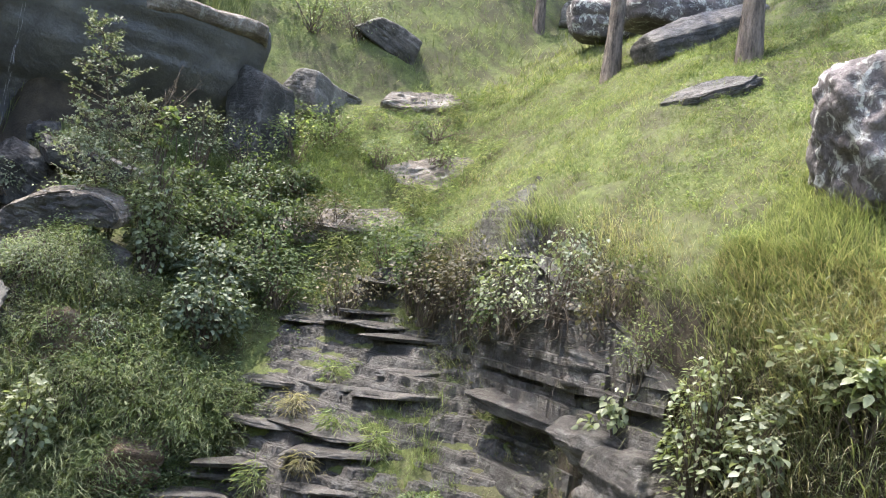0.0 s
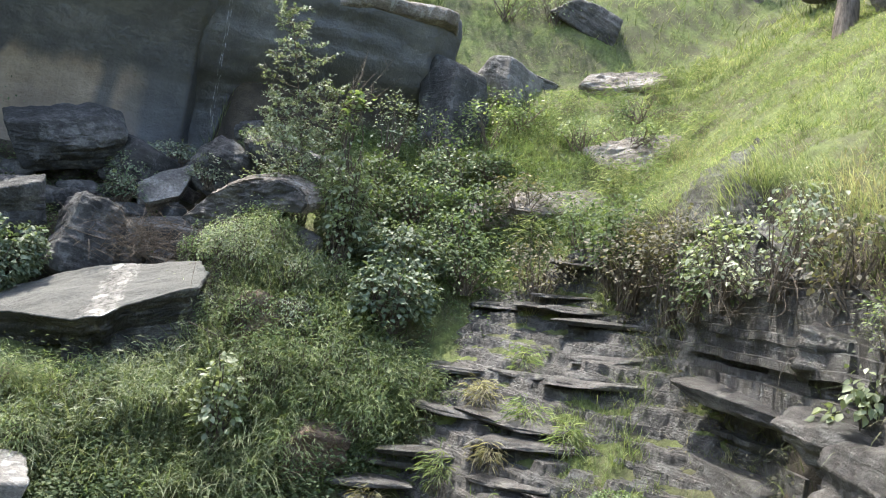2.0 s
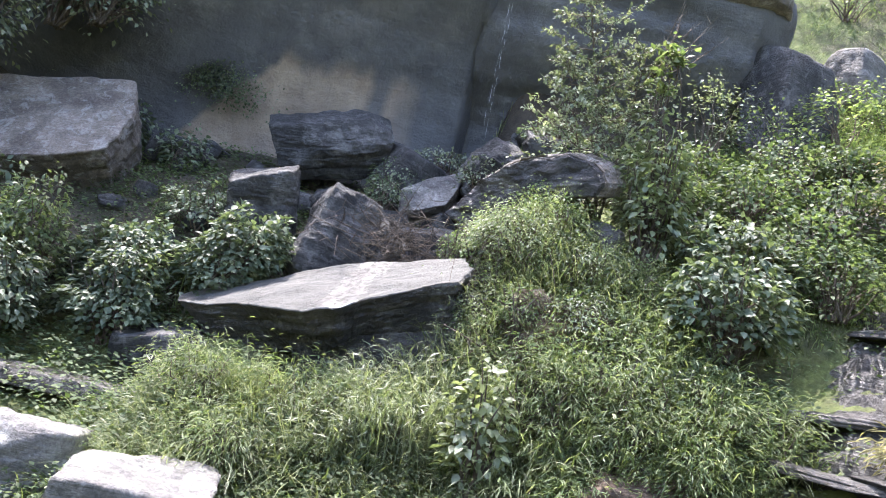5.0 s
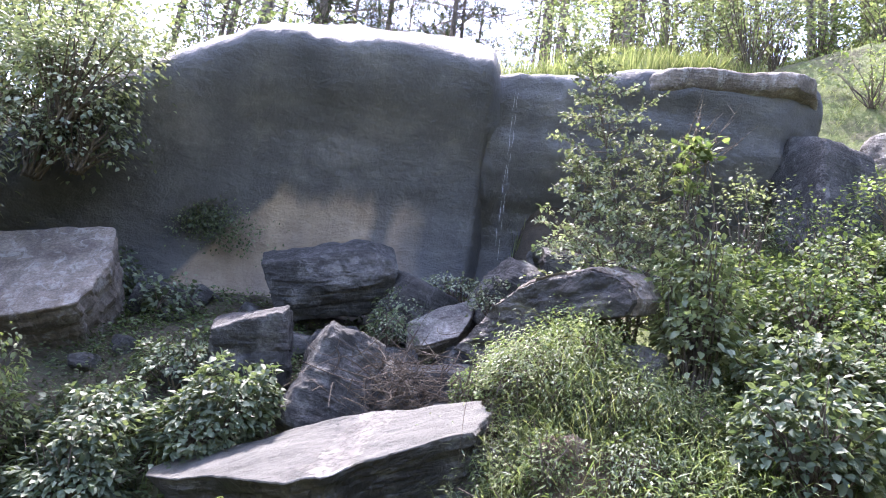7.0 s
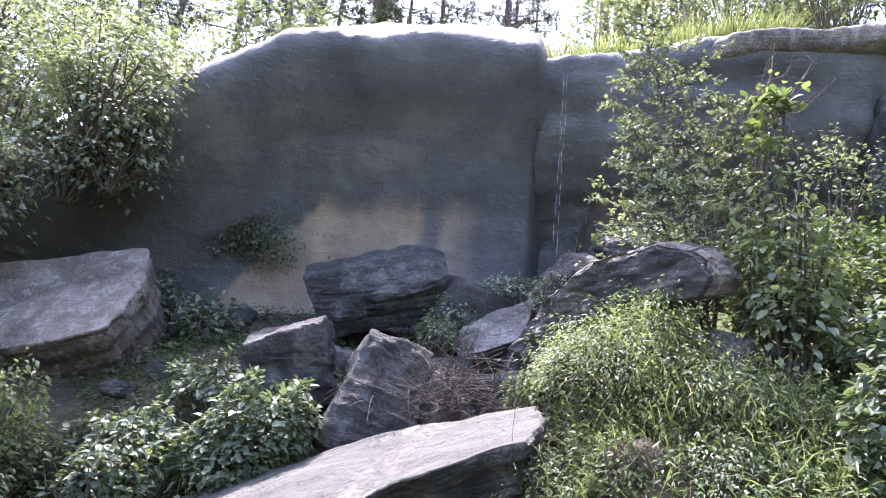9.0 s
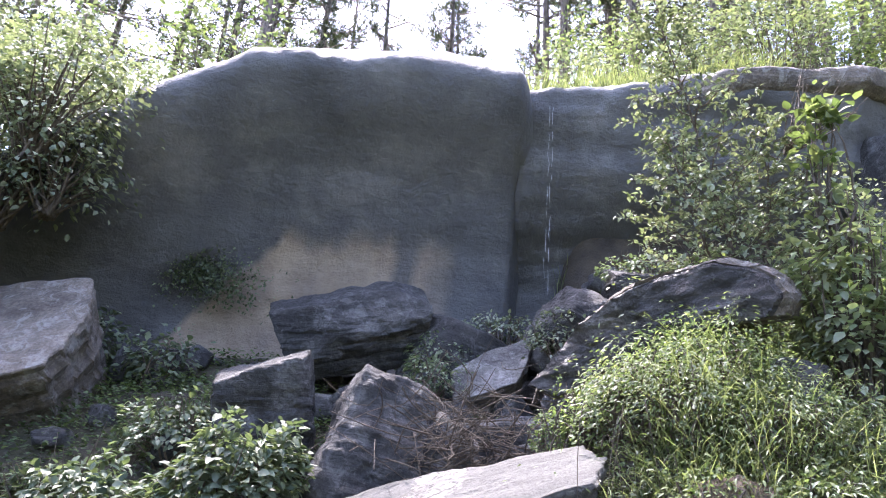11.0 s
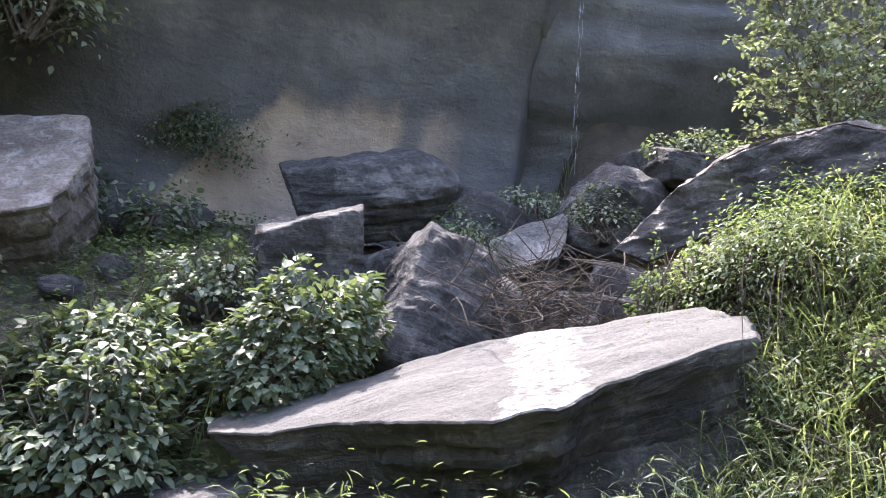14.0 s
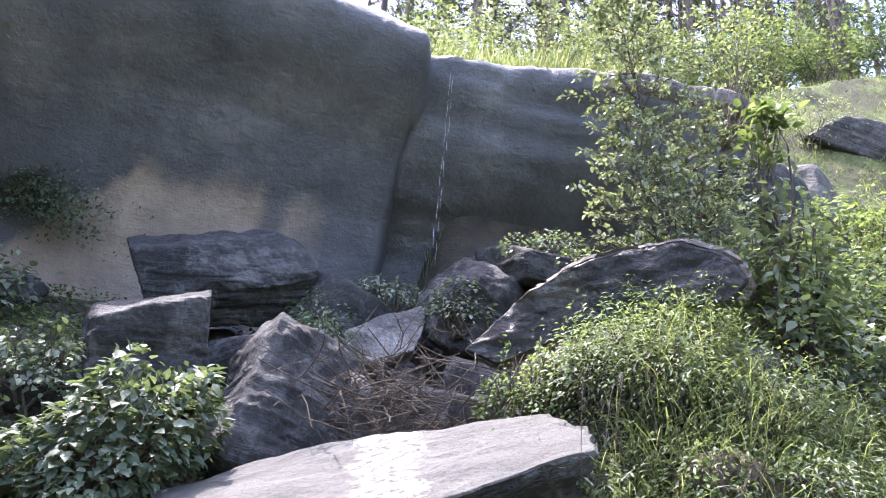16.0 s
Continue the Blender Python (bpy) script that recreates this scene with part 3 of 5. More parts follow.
plate("stream_apron", "long wet grey slab at the foot of the stream", frame_at((2.95, 1.68, 0.29), (0.8, -0.55, 0.2), (0.45, 0.85, 0.22)), [(-1.45, -0.25), (-0.7, -0.42), (0.3, -0.4), (1.2, -0.35), (1.45, 0.05), (0.9, 0.36), (-0.2, 0.42), (-1.2, 0.34)], 0.22, SLATE, 114, 0.012, 0.03, -0.1, 0.05)
plate("stream_apron", "small grey flat slab in low herbs", frame_at((1.9, 1.9, 0.05), (1, 0.1, 0.02), (-0.1, 1, 0.12)), [(-0.5, -0.2), (0.3, -0.3), (0.55, 0.1), (0.0, 0.3), (-0.5, 0.2)], 0.2, SLATE, 117, 0.012, 0.02, -0.1, 0.03)
rock("earth_bank", "bare brown earth bank under grass roots", (1.58, 4.14, 1.5), (0.5, 0.22, 0.45), BROWN, 119, (14, 8, -6), None, 9, 0.2, 0.22, 5, 0.05)
rock("brown_outcrop", "crumbling brown earth outcrop under green herbs", (1.98, 3.22, 0.36), (0.3, 0.2, 0.4), BROWN, 118, (10, 6, 4), None, 5, 0.12, 0.05, 5, 0.1)
rock("brown_outcrop", "brown layered earth outcrop in green herbs", (2.2, 3.34, 0.62), (0.26, 0.18, 0.3), BROWN, 120, (6, -4, 20), None, 5, 0.12, 0.05, 5, 0.1)
rock("gully_stone", "wet flat stone in the dark gully", (-2.2, 4.35, 0.5), (0.75, 0.16, 0.06), SLATE, 115, (5, 2, 4), None, 4, 0.05, 0.05, 5)
rock("spotted_boulder", "large grey boulder blotched with pale lichen", (6.12, -2.5, 4.7), (0.9, 0.95, 0.86), SPOT, 121, (0, -22, 20), None, 9, 0.09, 0.05, 6)
plate("slope_slab", "flat dark grey rock lying in meadow grass", frame_at((7.9, 1.1, 6.06), (0.35, -0.9, 0.28), (0.72, 0.2, 0.66)), [(-0.6, -0.12), (-0.1, -0.24), (0.5, -0.2), (0.7, 0.05), (0.3, 0.2), (-0.4, 0.16)], 0.25, SLATE, 131, 0.02, 0.03, 0.06, 0.04)
plate("gully_slab", "pale layered slab beside the gully", frame_at((7.15, 5.62, 4.85), (0.93, -0.2, 0.3), (0.2, 0.66, 0.72)), [(-0.85, 0.34), (-0.78, -0.12), (-0.4, -0.42), (0.1, -0.36), (0.55, -0.42), (0.85, -0.15), (0.82, 0.36), (0.1, 0.44)], 0.7, TAN, 141, 0.02, 0.05, 0.05, 0.06)
plate("gully_ledge", "low flat slab at the head of the stream", frame_at((5.42, 4.92, 3.74), (0.93, -0.25, 0.2), (0.25, 0.75, 0.6)), [(-0.75, -0.1), (-0.3, -0.3), (0.5, -0.26), (0.8, 0.0), (0.5, 0.28), (-0.5, 0.24)], 0.4, TAN, 142, 0.015, 0.04, 0.08, 0.05)
plate("gully_ledge", "worn brown slab set in the gully path", frame_at((4.7, 5.3, 3.46), (0.93, -0.25, 0.15), (0.25, 0.75, 0.6)), [(-0.5, -0.15), (0.0, -0.25), (0.5, -0.15), (0.4, 0.2), (-0.4, 0.25)], 0.3, TAN, 143, 0.015, 0.04, 0.08, 0.04)
plate("upper_slab", "pale flat slab set in the hillside", frame_at((8.15, 7.85, 6.68), (0.9, -0.35, 0.2), (0.3, 0.7, 0.65)), [(-0.85, -0.1), (-0.4, -0.32), (0.5, -0.3), (0.9, 0.0), (0.6, 0.32), (-0.6, 0.34)], 0.5, TAN, 151, 0.02, 0.05, 0.1, 0.06)
rock("cliff_end_block", "grey block at the end of the cliff", (6.1, 8.6, 6.2), (0.6, 0.45, 0.42), GREY, 161, (8, 6, 30), None, 4, 0.06, 0.06, 5, 0.02)
plate("cliff_end_slab", "flat grey slab leaning on a block", frame_at((6.9, 8.9, 6.58), (0.97, 0.17, -0.1), (-0.15, 0.95, 0.2)), [(-0.7, -0.3), (0.1, -0.42), (0.7, -0.2), (0.6, 0.3), (-0.2, 0.4), (-0.7, 0.2)], 0.35, GREY, 162, 0.015, 0.02, 0.08, 0.04)
rock("cliff_foot_rock", "tall grey rock under the ledge end", (4.75, 7.75, 5.3), (0.5, 0.45, 0.95), DARK, 164, (0, 4, 20), None, 4, 0.06, 0.06, 5, 0.03)
rock("hill_rock", "dark rock set in the grassy slope", (8.15, 9.35, 8.25), (0.62, 0.3, 0.3), SLATE, 163, (20, 25, -20), None, 5, 0.08, 0.05, 5, 0.05)
rock("pine_boulder", "dark sloping boulder beneath the pines", (10.35, 3.05, 7.95), (1.1, 0.55, 0.36), SLATE, 171, (10, -26, -30), None, 5, 0.09, 0.05, 5, 0.06)
rock("pine_boulder", "grey layered boulder resting on a dark one", (11.1, 4.05, 8.95), (1.15, 0.7, 0.45), SPOT, 172, (8, -14, -35), None, 5, 0.09, 0.05, 5, 0.06)
rock("pine_boulder", "low grey boulder behind a pine trunk", (11.7, 6.3, 9.35), (0.9, 0.6, 0.4), SPOT, 174, (8, -6, -40), None, 5, 0.09, 0.05, 5, 0.05)
rock("pine_stone", "grey stone in the pine meadow", (13.7, 9.35, 10.75), (0.5, 0.42, 0.4), GREY, 173, (0, 10, 30), None, 5, 0.06, 0.1, 5)
rock("pine_boulder", "dark boulder on the wooded crest", (14.5, 4.6, 11.6), (1.7, 0.8, 0.6), SLATE, 175, (0, -16, -40), None, 5, 0.09, 0.05, 5, 0.06)

def G0(x, y):
    return float(ground(x, y))


# bank blocks and the layered stream bed
def bank_wall():
    """The rock face of the bank: thin courses, each set back or proud of its neighbours, with vertical breaks."""
    rng = np.random.default_rng(17)
    ys = np.linspace(-1.5, 1.9, 190)
    z, zs = 0.85, []
    while z < 3.35:
        zs.append(z)
        z += rng.choice([0.05, 0.08, 0.13, 0.22, 0.3])
    zs.append(3.4)
    face = np.interp(ys, [-1.5, -0.9, 0, 1, 1.9], [4.22, 4.42, 4.72, 4.9, 5.02])
    top = np.interp(ys, [-1.5, -0.6, 0.2, 0.9, 1.9], [2.3, 2.75, 2.9, 3.35, 3.2])
    rows = []
    for k in range(len(zs) - 1):
        brk = np.floor(ys * 1.7 + 3 * np.sin(k * 1.3) + 0.6 * fbm(np.c_[ys * 2, ys * 0, ys * 0 + k], 2))
        step = np.array([math.sin(12.9 * b + 78.2 * k) * 43758.5 % 1 for b in brk])
        d = 0.16 * (rng.uniform(0, 1) - 0.5) + 0.11 * step + 0.05 * fbm(np.c_[ys * 4, ys * 0, ys * 0 + k], 4)
        for zz in (zs[k], zs[k + 1] - 0.008):
            wob = 0.025 * fbm(np.c_[ys * 3, ys * 0 + zz * 3, ys * 0], 3)
            rows.append(np.c_[face + d + 0.12 * sm(-0.2, 0.3, zz - top) + 0.02 * fbm(np.c_[ys * 9, ys * 0, ys * 0 + 20 * zz], 3), ys, np.minimum(zz, top) + wob])
    rows.append(rows[-1] + np.array([0.9, 0, 0.02]))
    V = np.concatenate(rows)
    i = np.arange(len(V)).reshape(len(rows), -1)
    f = np.stack([i[:-1, :-1], i[1:, :-1], i[1:, 1:], i[:-1, 1:]], -1).reshape(-1, 4)
    thing("bank_wall", "dark layered rock face under overhanging bank turf", "rock", mesh_np("bank_wall", V, [f], False), SLATE)


bank_wall()
for k, (x, y, z, a, b, c, rz) in enumerate([(5.05, -0.5, 2.3, 0.5, 0.42, 0.26, 10), (5.1, 0.35, 1.76, 0.5, 0.7, 0.12, 4), (4.75, -0.75, 1.72, 0.45, 0.4, 0.16, 6), (4.45, -1.3, 1.45, 0.4, 0.36, 0.34, -12), (4.15, -1.9, 1.15, 0.4, 0.42, 0.35, 8), (5.1, 0.6, 1.12, 0.5, 0.7, 0.14, -4)]):
    rock("bank_block", "dark layered rock block in the stream bank", (x, y, z), (a, b, c), SLATE, 200 + k, (4, -6, rz), None, 3, 0.09, 0.02, 5, 0.1, group="stream bank blocks")
def stream_bed():
    """One layered rock surface that steps down the stream bed."""
    s, c = np.meshgrid(np.linspace(-0.9, 3.5, 340), np.linspace(-1.6, 2.2, 230))
    x, y = 3.15 + 0.62 * s + 0.78 * c, 1.2 + 0.78 * s - 0.62 * c
    p = np.stack([x, y, 0 * x], -1).reshape(-1, 3)
    q = p @ np.array([[0.62, 0.78, 0], [0.78, -0.62, 0], [0, 0, 1.0]]).T
    wave = (0.34 * fbm(q * np.array([1.6, 0.7, 1]), 4) + 0.24 * fbm(q * np.array([7, 2.8, 1]), 4)).reshape(x.shape)
    z = ground(x, y) + 0.07 + wave * 0.5
    big, fine = 0.15, 0.045
    lay = lambda v, h, k: h * (np.floor(v / h) + np.clip((v / h - np.floor(v / h) - k) / (1 - k), 0, 1) ** 1.5)
    z = 0.6 * lay(z, big, 0.9) + 0.4 * lay(z, fine, 0.85)
    z += (0.02 * fbm(p * 7, 3) + 0.008 * fbm(p * 30, 3)).reshape(x.shape)
    rim = np.minimum(sm(-0.9, -0.6, s) * sm(3.5, 3.1, s), sm(1.6, 1.1, np.abs(c - 0.3 + 0.3 * np.sign(0.3 - c)) + 0.35 * fbm(p * 1.3, 3).reshape(x.shape)))
    z -= (1 - rim) * 0.5
    x = x - 0.04 * fbm(p * 5 + 9, 3).reshape(x.shape)
    i = np.arange(x.size).reshape(x.shape)
    f = np.stack([i[:-1, :-1], i[1:, :-1], i[1:, 1:], i[:-1, 1:]], -1).reshape(-1, 4)[:, ::-1]
    return thing("stream_bed", "dark wet layered rock stepping down the stream bed", "rock", mesh_np("stream_bed", np.stack([x, y, z], -1).reshape(-1, 3), [f], False), SLATE)


bed_rock = stream_bed()
_r = np.random.default_rng(5)
for k in range(30):
    # ledges climb the stream bed in thin courses; a lower run reaches left to the brown outcrop
    u, v = _r.uniform(0, 1), (k % 22 + 0.5) / 22
    s, c = -0.2 + 3.3 * v, (u - 0.5) * (2.9 - 1.5 * v)
    if k >= 22:
        s, c = _r.uniform(0.35, 1.35), _r.uniform(-1.9, -0.8)
    x, y = 3.15 + 0.62 * s + 0.78 * c, 1.2 + 0.78 * s - 0.62 * c
    rock("ledge", "", (x, y, G0(x, y) + _r.uniform(-0.02, 0.07)), (_r.uniform(0.3, 0.85), _r.uniform(0.16, 0.36), _r.uniform(0.014, 0.036)), SLATE, 300 + k, (_r.uniform(-2, 8), _r.uniform(-9, 0), -38 + _r.uniform(-26, 28)), [(-1, -0.5), (-0.55, -0.9), (0.1, -0.75), (0.6, -1), (1, -0.4), (0.8, 0.8), (-0.8, 1)], 5, 0.09, 0.03, 5 if k % 3 == 0 else 4, 0.05, parent=bed_rock)
_r = np.random.default_rng(9)
for k in range(44):
    x, y = _r.uniform(-3.0, 1.5), _r.uniform(5.9, 8.2)
    s = _r.uniform(0.1, 0.28)
    rock("rubble_stone", "dark angular rubble stone under the cliff", (x, y, G0(x, y) + s * 0.3), (s, s * 0.8, s * 0.6), DARK if k % 3 else SLATE, 400 + k, (_r.uniform(-20, 20), _r.uniform(-20, 20), _r.uniform(0, 360)), None, 5, 0.07, 0.05, 4, group="rubble under the cliff")


# ---- plants ----
def tubes(paths, sides=5):
    """Tapered tubes along paths, each a list of (x, y, z, radius)."""
    V, F, n0 = [], [], 0
    ang = np.linspace(0, 2 * np.pi, sides, endpoint=False)
    for p in paths:
        p = np.asarray(p, float)
        c, r = p[:, :3], p[:, 3]
        d = np.gradient(c, axis=0)
        d /= np.linalg.norm(d, axis=1)[:, None] + 1e-9
        a = np.cross(d, [0.31, 0.9, 0.29])
        a /= np.linalg.norm(a, axis=1)[:, None] + 1e-9
        b = np.cross(d, a)
        ring = c[:, None] + r[:, None, None] * (np.cos(ang)[None, :, None] * a[:, None] + np.sin(ang)[None, :, None] * b[:, None])
        V.append(ring.reshape(-1, 3))
        i = n0 + np.arange(len(p) * sides).reshape(len(p), sides)
        j = np.roll(i, -1, 1)
        F.append(np.stack([i[:-1], j[:-1], j[1:], i[1:]], -1).reshape(-1, 4))
        n0 += len(p) * sides
    return np.concatenate(V), [np.concatenate(F)]


LEAF_V = np.array([(0, 0, 0), (-0.31, 0.3, 0.06), (0, 0.3, 0), (0.31, 0.3, 0.06), (-0.25, 0.62, 0.04), (0, 0.64, -0.03), (0.25, 0.62, 0.04), (0, 1, -0.12)])
LEAF_T = np.array([(0, 3, 2), (0, 2, 1), (5, 6, 7), (5, 7, 4)])
LEAF_Q = np.array([(2, 3, 6, 5), (2, 5, 4, 1)])
SMALL_V = np.array([(0, 0, 0), (-0.24, 0.45, 0.05), (0.24, 0.45, 0.05), (0, 1, -0.05)])
SMALL_Q = np.array([(0, 2, 3, 1)])


def leaves(pos, way, size, rng, small=False, width=1.0, up=0.9, face=None):
    """Leaves at pos that point along way, faces turned up."""
    n = len(pos)
    way = way / (np.linalg.norm(way, axis=1)[:, None] + 1e-9)
    nrm = np.array([0, -0.25, up]) + rng.normal(0, 0.32, (n, 3))
    if face is not None:
        nrm = face + rng.normal(0, 0.28, (n, 3))
    side = np.cross(way, nrm)
    side /= np.linalg.norm(side, axis=1)[:, None] + 1e-9
    nrm = np.cross(side, way)
    base = SMALL_V if small else LEAF_V
    size = np.broadcast_to(size, (n,))[:, None, None]
    V = pos[:, None] + size * (width * base[None, :, 0:1] * side[:, None] + base[None, :, 1:2] * way[:, None] + base[None, :, 2:3] * nrm[:, None])
    k = len(base)
    off = (np.arange(n) * k)[:, None, None]
    if small:
        return V.reshape(-1, 3), [(SMALL_Q[None] + off).reshape(-1, 4)]
    return V.reshape(-1, 3), [(LEAF_T[None] + off).reshape(-1, 3), (LEAF_Q[None] + off).reshape(-1, 4)]


def blades(x, y, z, length, rng, width=0.006, lean=0.5, pull=None, droop=0.6):
    """Grass blades: each a bent tapering strip. pull: a direction in which they hang."""
    n = len(x)
    length = np.broadcast_to(length, (n,))
    a = rng.uniform(0, 2 * np.pi, n)
    h = np.stack([np.cos(a), np.sin(a)], -1) * rng.uniform(0.1, 1, n)[:, None] * lean
    if pull is not None:
        h = h + np.asarray(pull)
    face = np.stack([-np.sin(a), np.cos(a)], -1)
    tt = np.array([0, 0.4, 0.75, 1.0])
    wd = np.array([1.0, 0.85, 0.5, 0.0])
    P = np.zeros((n, 7, 3))
    root = np.stack([x, y, z], -1)
    col = 0
    dr = droop * rng.uniform(0.4, 1.3, n)
    for k in range(4):
        t = tt[k]
        c = root.copy()
        c[:, :2] += h * (length * (t + 0.5 * t * t))[:, None]
        c[:, 2] += length * (t - dr * 0.6 * t * t)
        if k < 3:
            w = np.zeros((n, 3))
            w[:, :2] = face * (width * wd[k] * (0.6 + 2.0 * length))[:, None]
            P[:, col], P[:, col + 1] = c - w, c + w
            col += 2
        else:
            P[:, 6] = c
    o = (np.arange(n) * 7)[:, None]
    q = np.concatenate([np.array([[0, 1, 3, 2]]) + o, np.array([[2, 3, 5, 4]]) + o])
    t3 = np.array([[4, 5, 6]]) + o
    return P.reshape(-1, 3), [q, t3]


def join(*pieces):
    V, F, n = [], [], 0
    for v, fs in pieces:
        V.append(v)
        F += [f + n for f in fs]
        n += len(v)
    return np.concatenate(V), F


def shrub(name, label, base, size, n, leaf, mat, seed, droop=0.2, clumps=None, spread=0.2, small=False, category="shrub", low=0.15, width=1.0, group="", stem=0.012, lean=(0, 0), single=0, dome=False, stems=40):
    """A shrub: stems from the root to leafy clumps in an uneven crown. size: half widths and full height. single: that many leaves as
    parts of their own."""
    rng = np.random.default_rng(seed)
    bx, by, bz = base
    rx, ry, h = size
    m = clumps or max(9, n // 35)
    u = rng.normal(0, 1, (m, 3))
    u /= np.linalg.norm(u, axis=1)[:, None]
    u *= rng.uniform(0.35, 1.0, (m, 1)) ** 0.6 * rng.uniform(0.85, 1.15, (m, 1))
    hh = low + (1 - low) * (0.5 + 0.5 * u[:, 2])
    C = np.stack([bx + rx * u[:, 0] + lean[0] * hh, by + ry * u[:, 1] + lean[1] * hh, bz + h * hh], -1)
    which = rng.integers(0, m, n)
    s = spread * (rx * ry * h) ** (1 / 3)
    P = C[which] + rng.normal(0, s, (n, 3)) * rng.uniform(0.5, 1.3, (m, 1))[which]
    mid = np.array([bx + lean[0] * 0.4, by + lean[1] * 0.4, bz + h * 0.35])
    out = P - mid
    out /= np.linalg.norm(out, axis=1)[:, None] + 1e-9
    way = out * np.array([0.9, 0.9, 0.35]) + rng.normal(0, 0.5, (n, 3)) * np.array([1, 1, 0.6]) + np.array([0, 0, -droop])
    L = leaf * rng.uniform(0.55, 1.25, n)
    face = None
    if dome:
        # leaves overlap like shingles on an uneven dome, tips down and faces out
        d = rng.normal(0, 1, (n, 3))
        d[:, 2] = np.abs(d[:, 2]) * 0.9 - 0.25
        d /= np.linalg.norm(d, axis=1)[:, None]
        lump = 0.8 + 0.5 * fbm(d * 2.1 + seed, 3) - 0.3 * rng.uniform(0, 1, n) ** 2.5
        P = np.stack([bx + rx * d[:, 0] * lump, by + ry * d[:, 1] * lump, bz + h * 0.3 + 0.7 * h * d[:, 2] * lump], -1)
        P[:, :2] += np.asarray(lean) * (P[:, 2:] - bz) / h
        face = d * 0.5 + np.array([0, -0.1, 0.85])
        way = d * np.array([0.8, 0.8, 0.2]) + np.array([0, 0, -0.32]) + rng.normal(0, 0.38, (n, 3))
    ob = thing(name, label, category, group=group)
    ob.matrix_basis = pose(bx, by, bz)
    paths = []
    for c in C[: min(m, stems)]:
        root = np.array([bx + rng.normal(0, 0.05), by + rng.normal(0, 0.05), bz - 0.05])
        k1 = root + (c - root) * 0.5 + rng.normal(0, 0.04, 3) + np.array([0, 0, 0.06 * h])
        paths.append([(*root, stem), (*((root + k1) / 2 + rng.normal(0, 0.02, 3)), stem * 0.85), (*k1, stem * 0.65), (*((k1 + c) / 2 + rng.normal(0, 0.03, 3)), stem * 0.45), (*c, stem * 0.2)])
    part("branchwork", mesh_np("branchwork", *tubes(paths, 4)), TWIG, ob, "thin brown stems")
    k = max(0, n - single)
    part("foliage", mesh_np("foliage", *leaves(P[:k], way[:k], L[:k], rng, small, width, face=None if face is None else face[:k])), mat, ob)
    if single:
        me = mesh_np("leaf", *leaves(np.zeros((1, 3)), np.array([[0, 1.0, 0]]), np.array([1.0]), np.random.default_rng(3), small, width))
        me.materials.append(mat)
        k2 = 0
        for p, w, l in zip(P[k:], way[k:], L[k:]):
            lf = new("leaf", me)
            lf.parent = ob
            lf.matrix_parent_inverse = ob.matrix_basis.inverted()
            nz = Vector((0, -0.2, 1.0)) if face is None else Vector(face[len(P) - single + k2])
            k2 += 1
            yy = Vector(w).normalized()
            xx = yy.cross(nz).normalized()
            q = Matrix((xx, yy, xx.cross(yy))).transposed().to_quaternion()
            lf.matrix_basis = Matrix.LocRotScale(Vector(p), q, Vector((l, l, l)))
    return ob


def G(x, y):
    return float(ground(x, y))


BROAD = "green broad-leaved shrub with sunlit glossy leaves"
shrub("broadleaf_shrub", "dark green broad-leaved shrub growing beside the wet slab", (-1.5, 5.4, 1.25), (0.5, 0.4, 1.2), 3200, 0.074, LEAF, 401, lean=(0.4, 0.05), single=280, dome=True)
shrub("broadleaf_shrub", "deep green broad-leaved shrub below a tilted block", (-2.45, 5.5, 1.05), (0.52, 0.4, 1.15), 3200, 0.074, LEAF, 402, lean=(0.15, 0), single=280, dome=True)
shrub("broadleaf_shrub", "shaded green shrub over the wet gully", (-2.2, 5.05, 0.85), (0.6, 0.3, 0.9), 2200, 0.074, LEAF, 403, dome=True)
shrub("drooping_shrub", "yellow-green drooping shrub against a tilted block", (-3.15, 5.2, 1.0), (0.42, 0.4, 1.35), 2400, 0.066, LEAF_Y, 404, width=0.8, dome=True)
shrub("drooping_shrub", "dark drooping shrub beside the gully", (-3.1, 4.75, 0.7), (0.45, 0.4, 1.05), 1900, 0.075, LEAF, 405, width=0.8, dome=True)
shrub("small_shrub", "shaded shrub growing behind broad-leaved bushes", (-1.9, 6.1, G(-1.9, 6.1)), (0.5, 0.35, 0.6), 1300, 0.055, LEAF, 406, 0.2, dome=True)
shrub("pale_leaf_shrub", "shrub with pale sunlit broad leaves on the bank", (2.85, 3.95, 1.75), (0.65, 0.42, 0.85), 1700, 0.08, LEAF, 411, 0.3, single=280, dome=True)
shrub("dark_leaf_shrub", "dark green leafy shrub on the mound", (3.2, 4.75, 2.25), (0.95, 0.5, 0.9), 2400, 0.075, LEAF, 412, 0.25, dome=True)
shrub("climbing_shrub", "tall leafy shrub climbing beside an arched rock", (2.3, 4.65, 2.4), (0.36, 0.3, 1.5), 1300, 0.078, LEAF_P, 413, 0.4, dome=True)
shrub("climbing_shrub", "slender yellow-green climber on the mound tree", (2.28, 4.72, 3.5), (0.1, 0.1, 1.15), 160, 0.09, LEAF_Y, 414, 0.3, spread=0.25, low=0.3)
shrub("low_pale_shrub", "small pale-leaved shrub in tall grass", (1.02, 3.3, 0.4), (0.26, 0.2, 1.05), 520, 0.075, LEAF_P, 415, 0.3, single=120, dome=True)
shrub("bank_shrub", "pale broad-leaved shrub at the foot of the bank", (4.15, -1.95, 1.5), (0.28, 0.32, 1.25), 1100, 0.055, LEAF_P, 421, 0.5, dome=True)
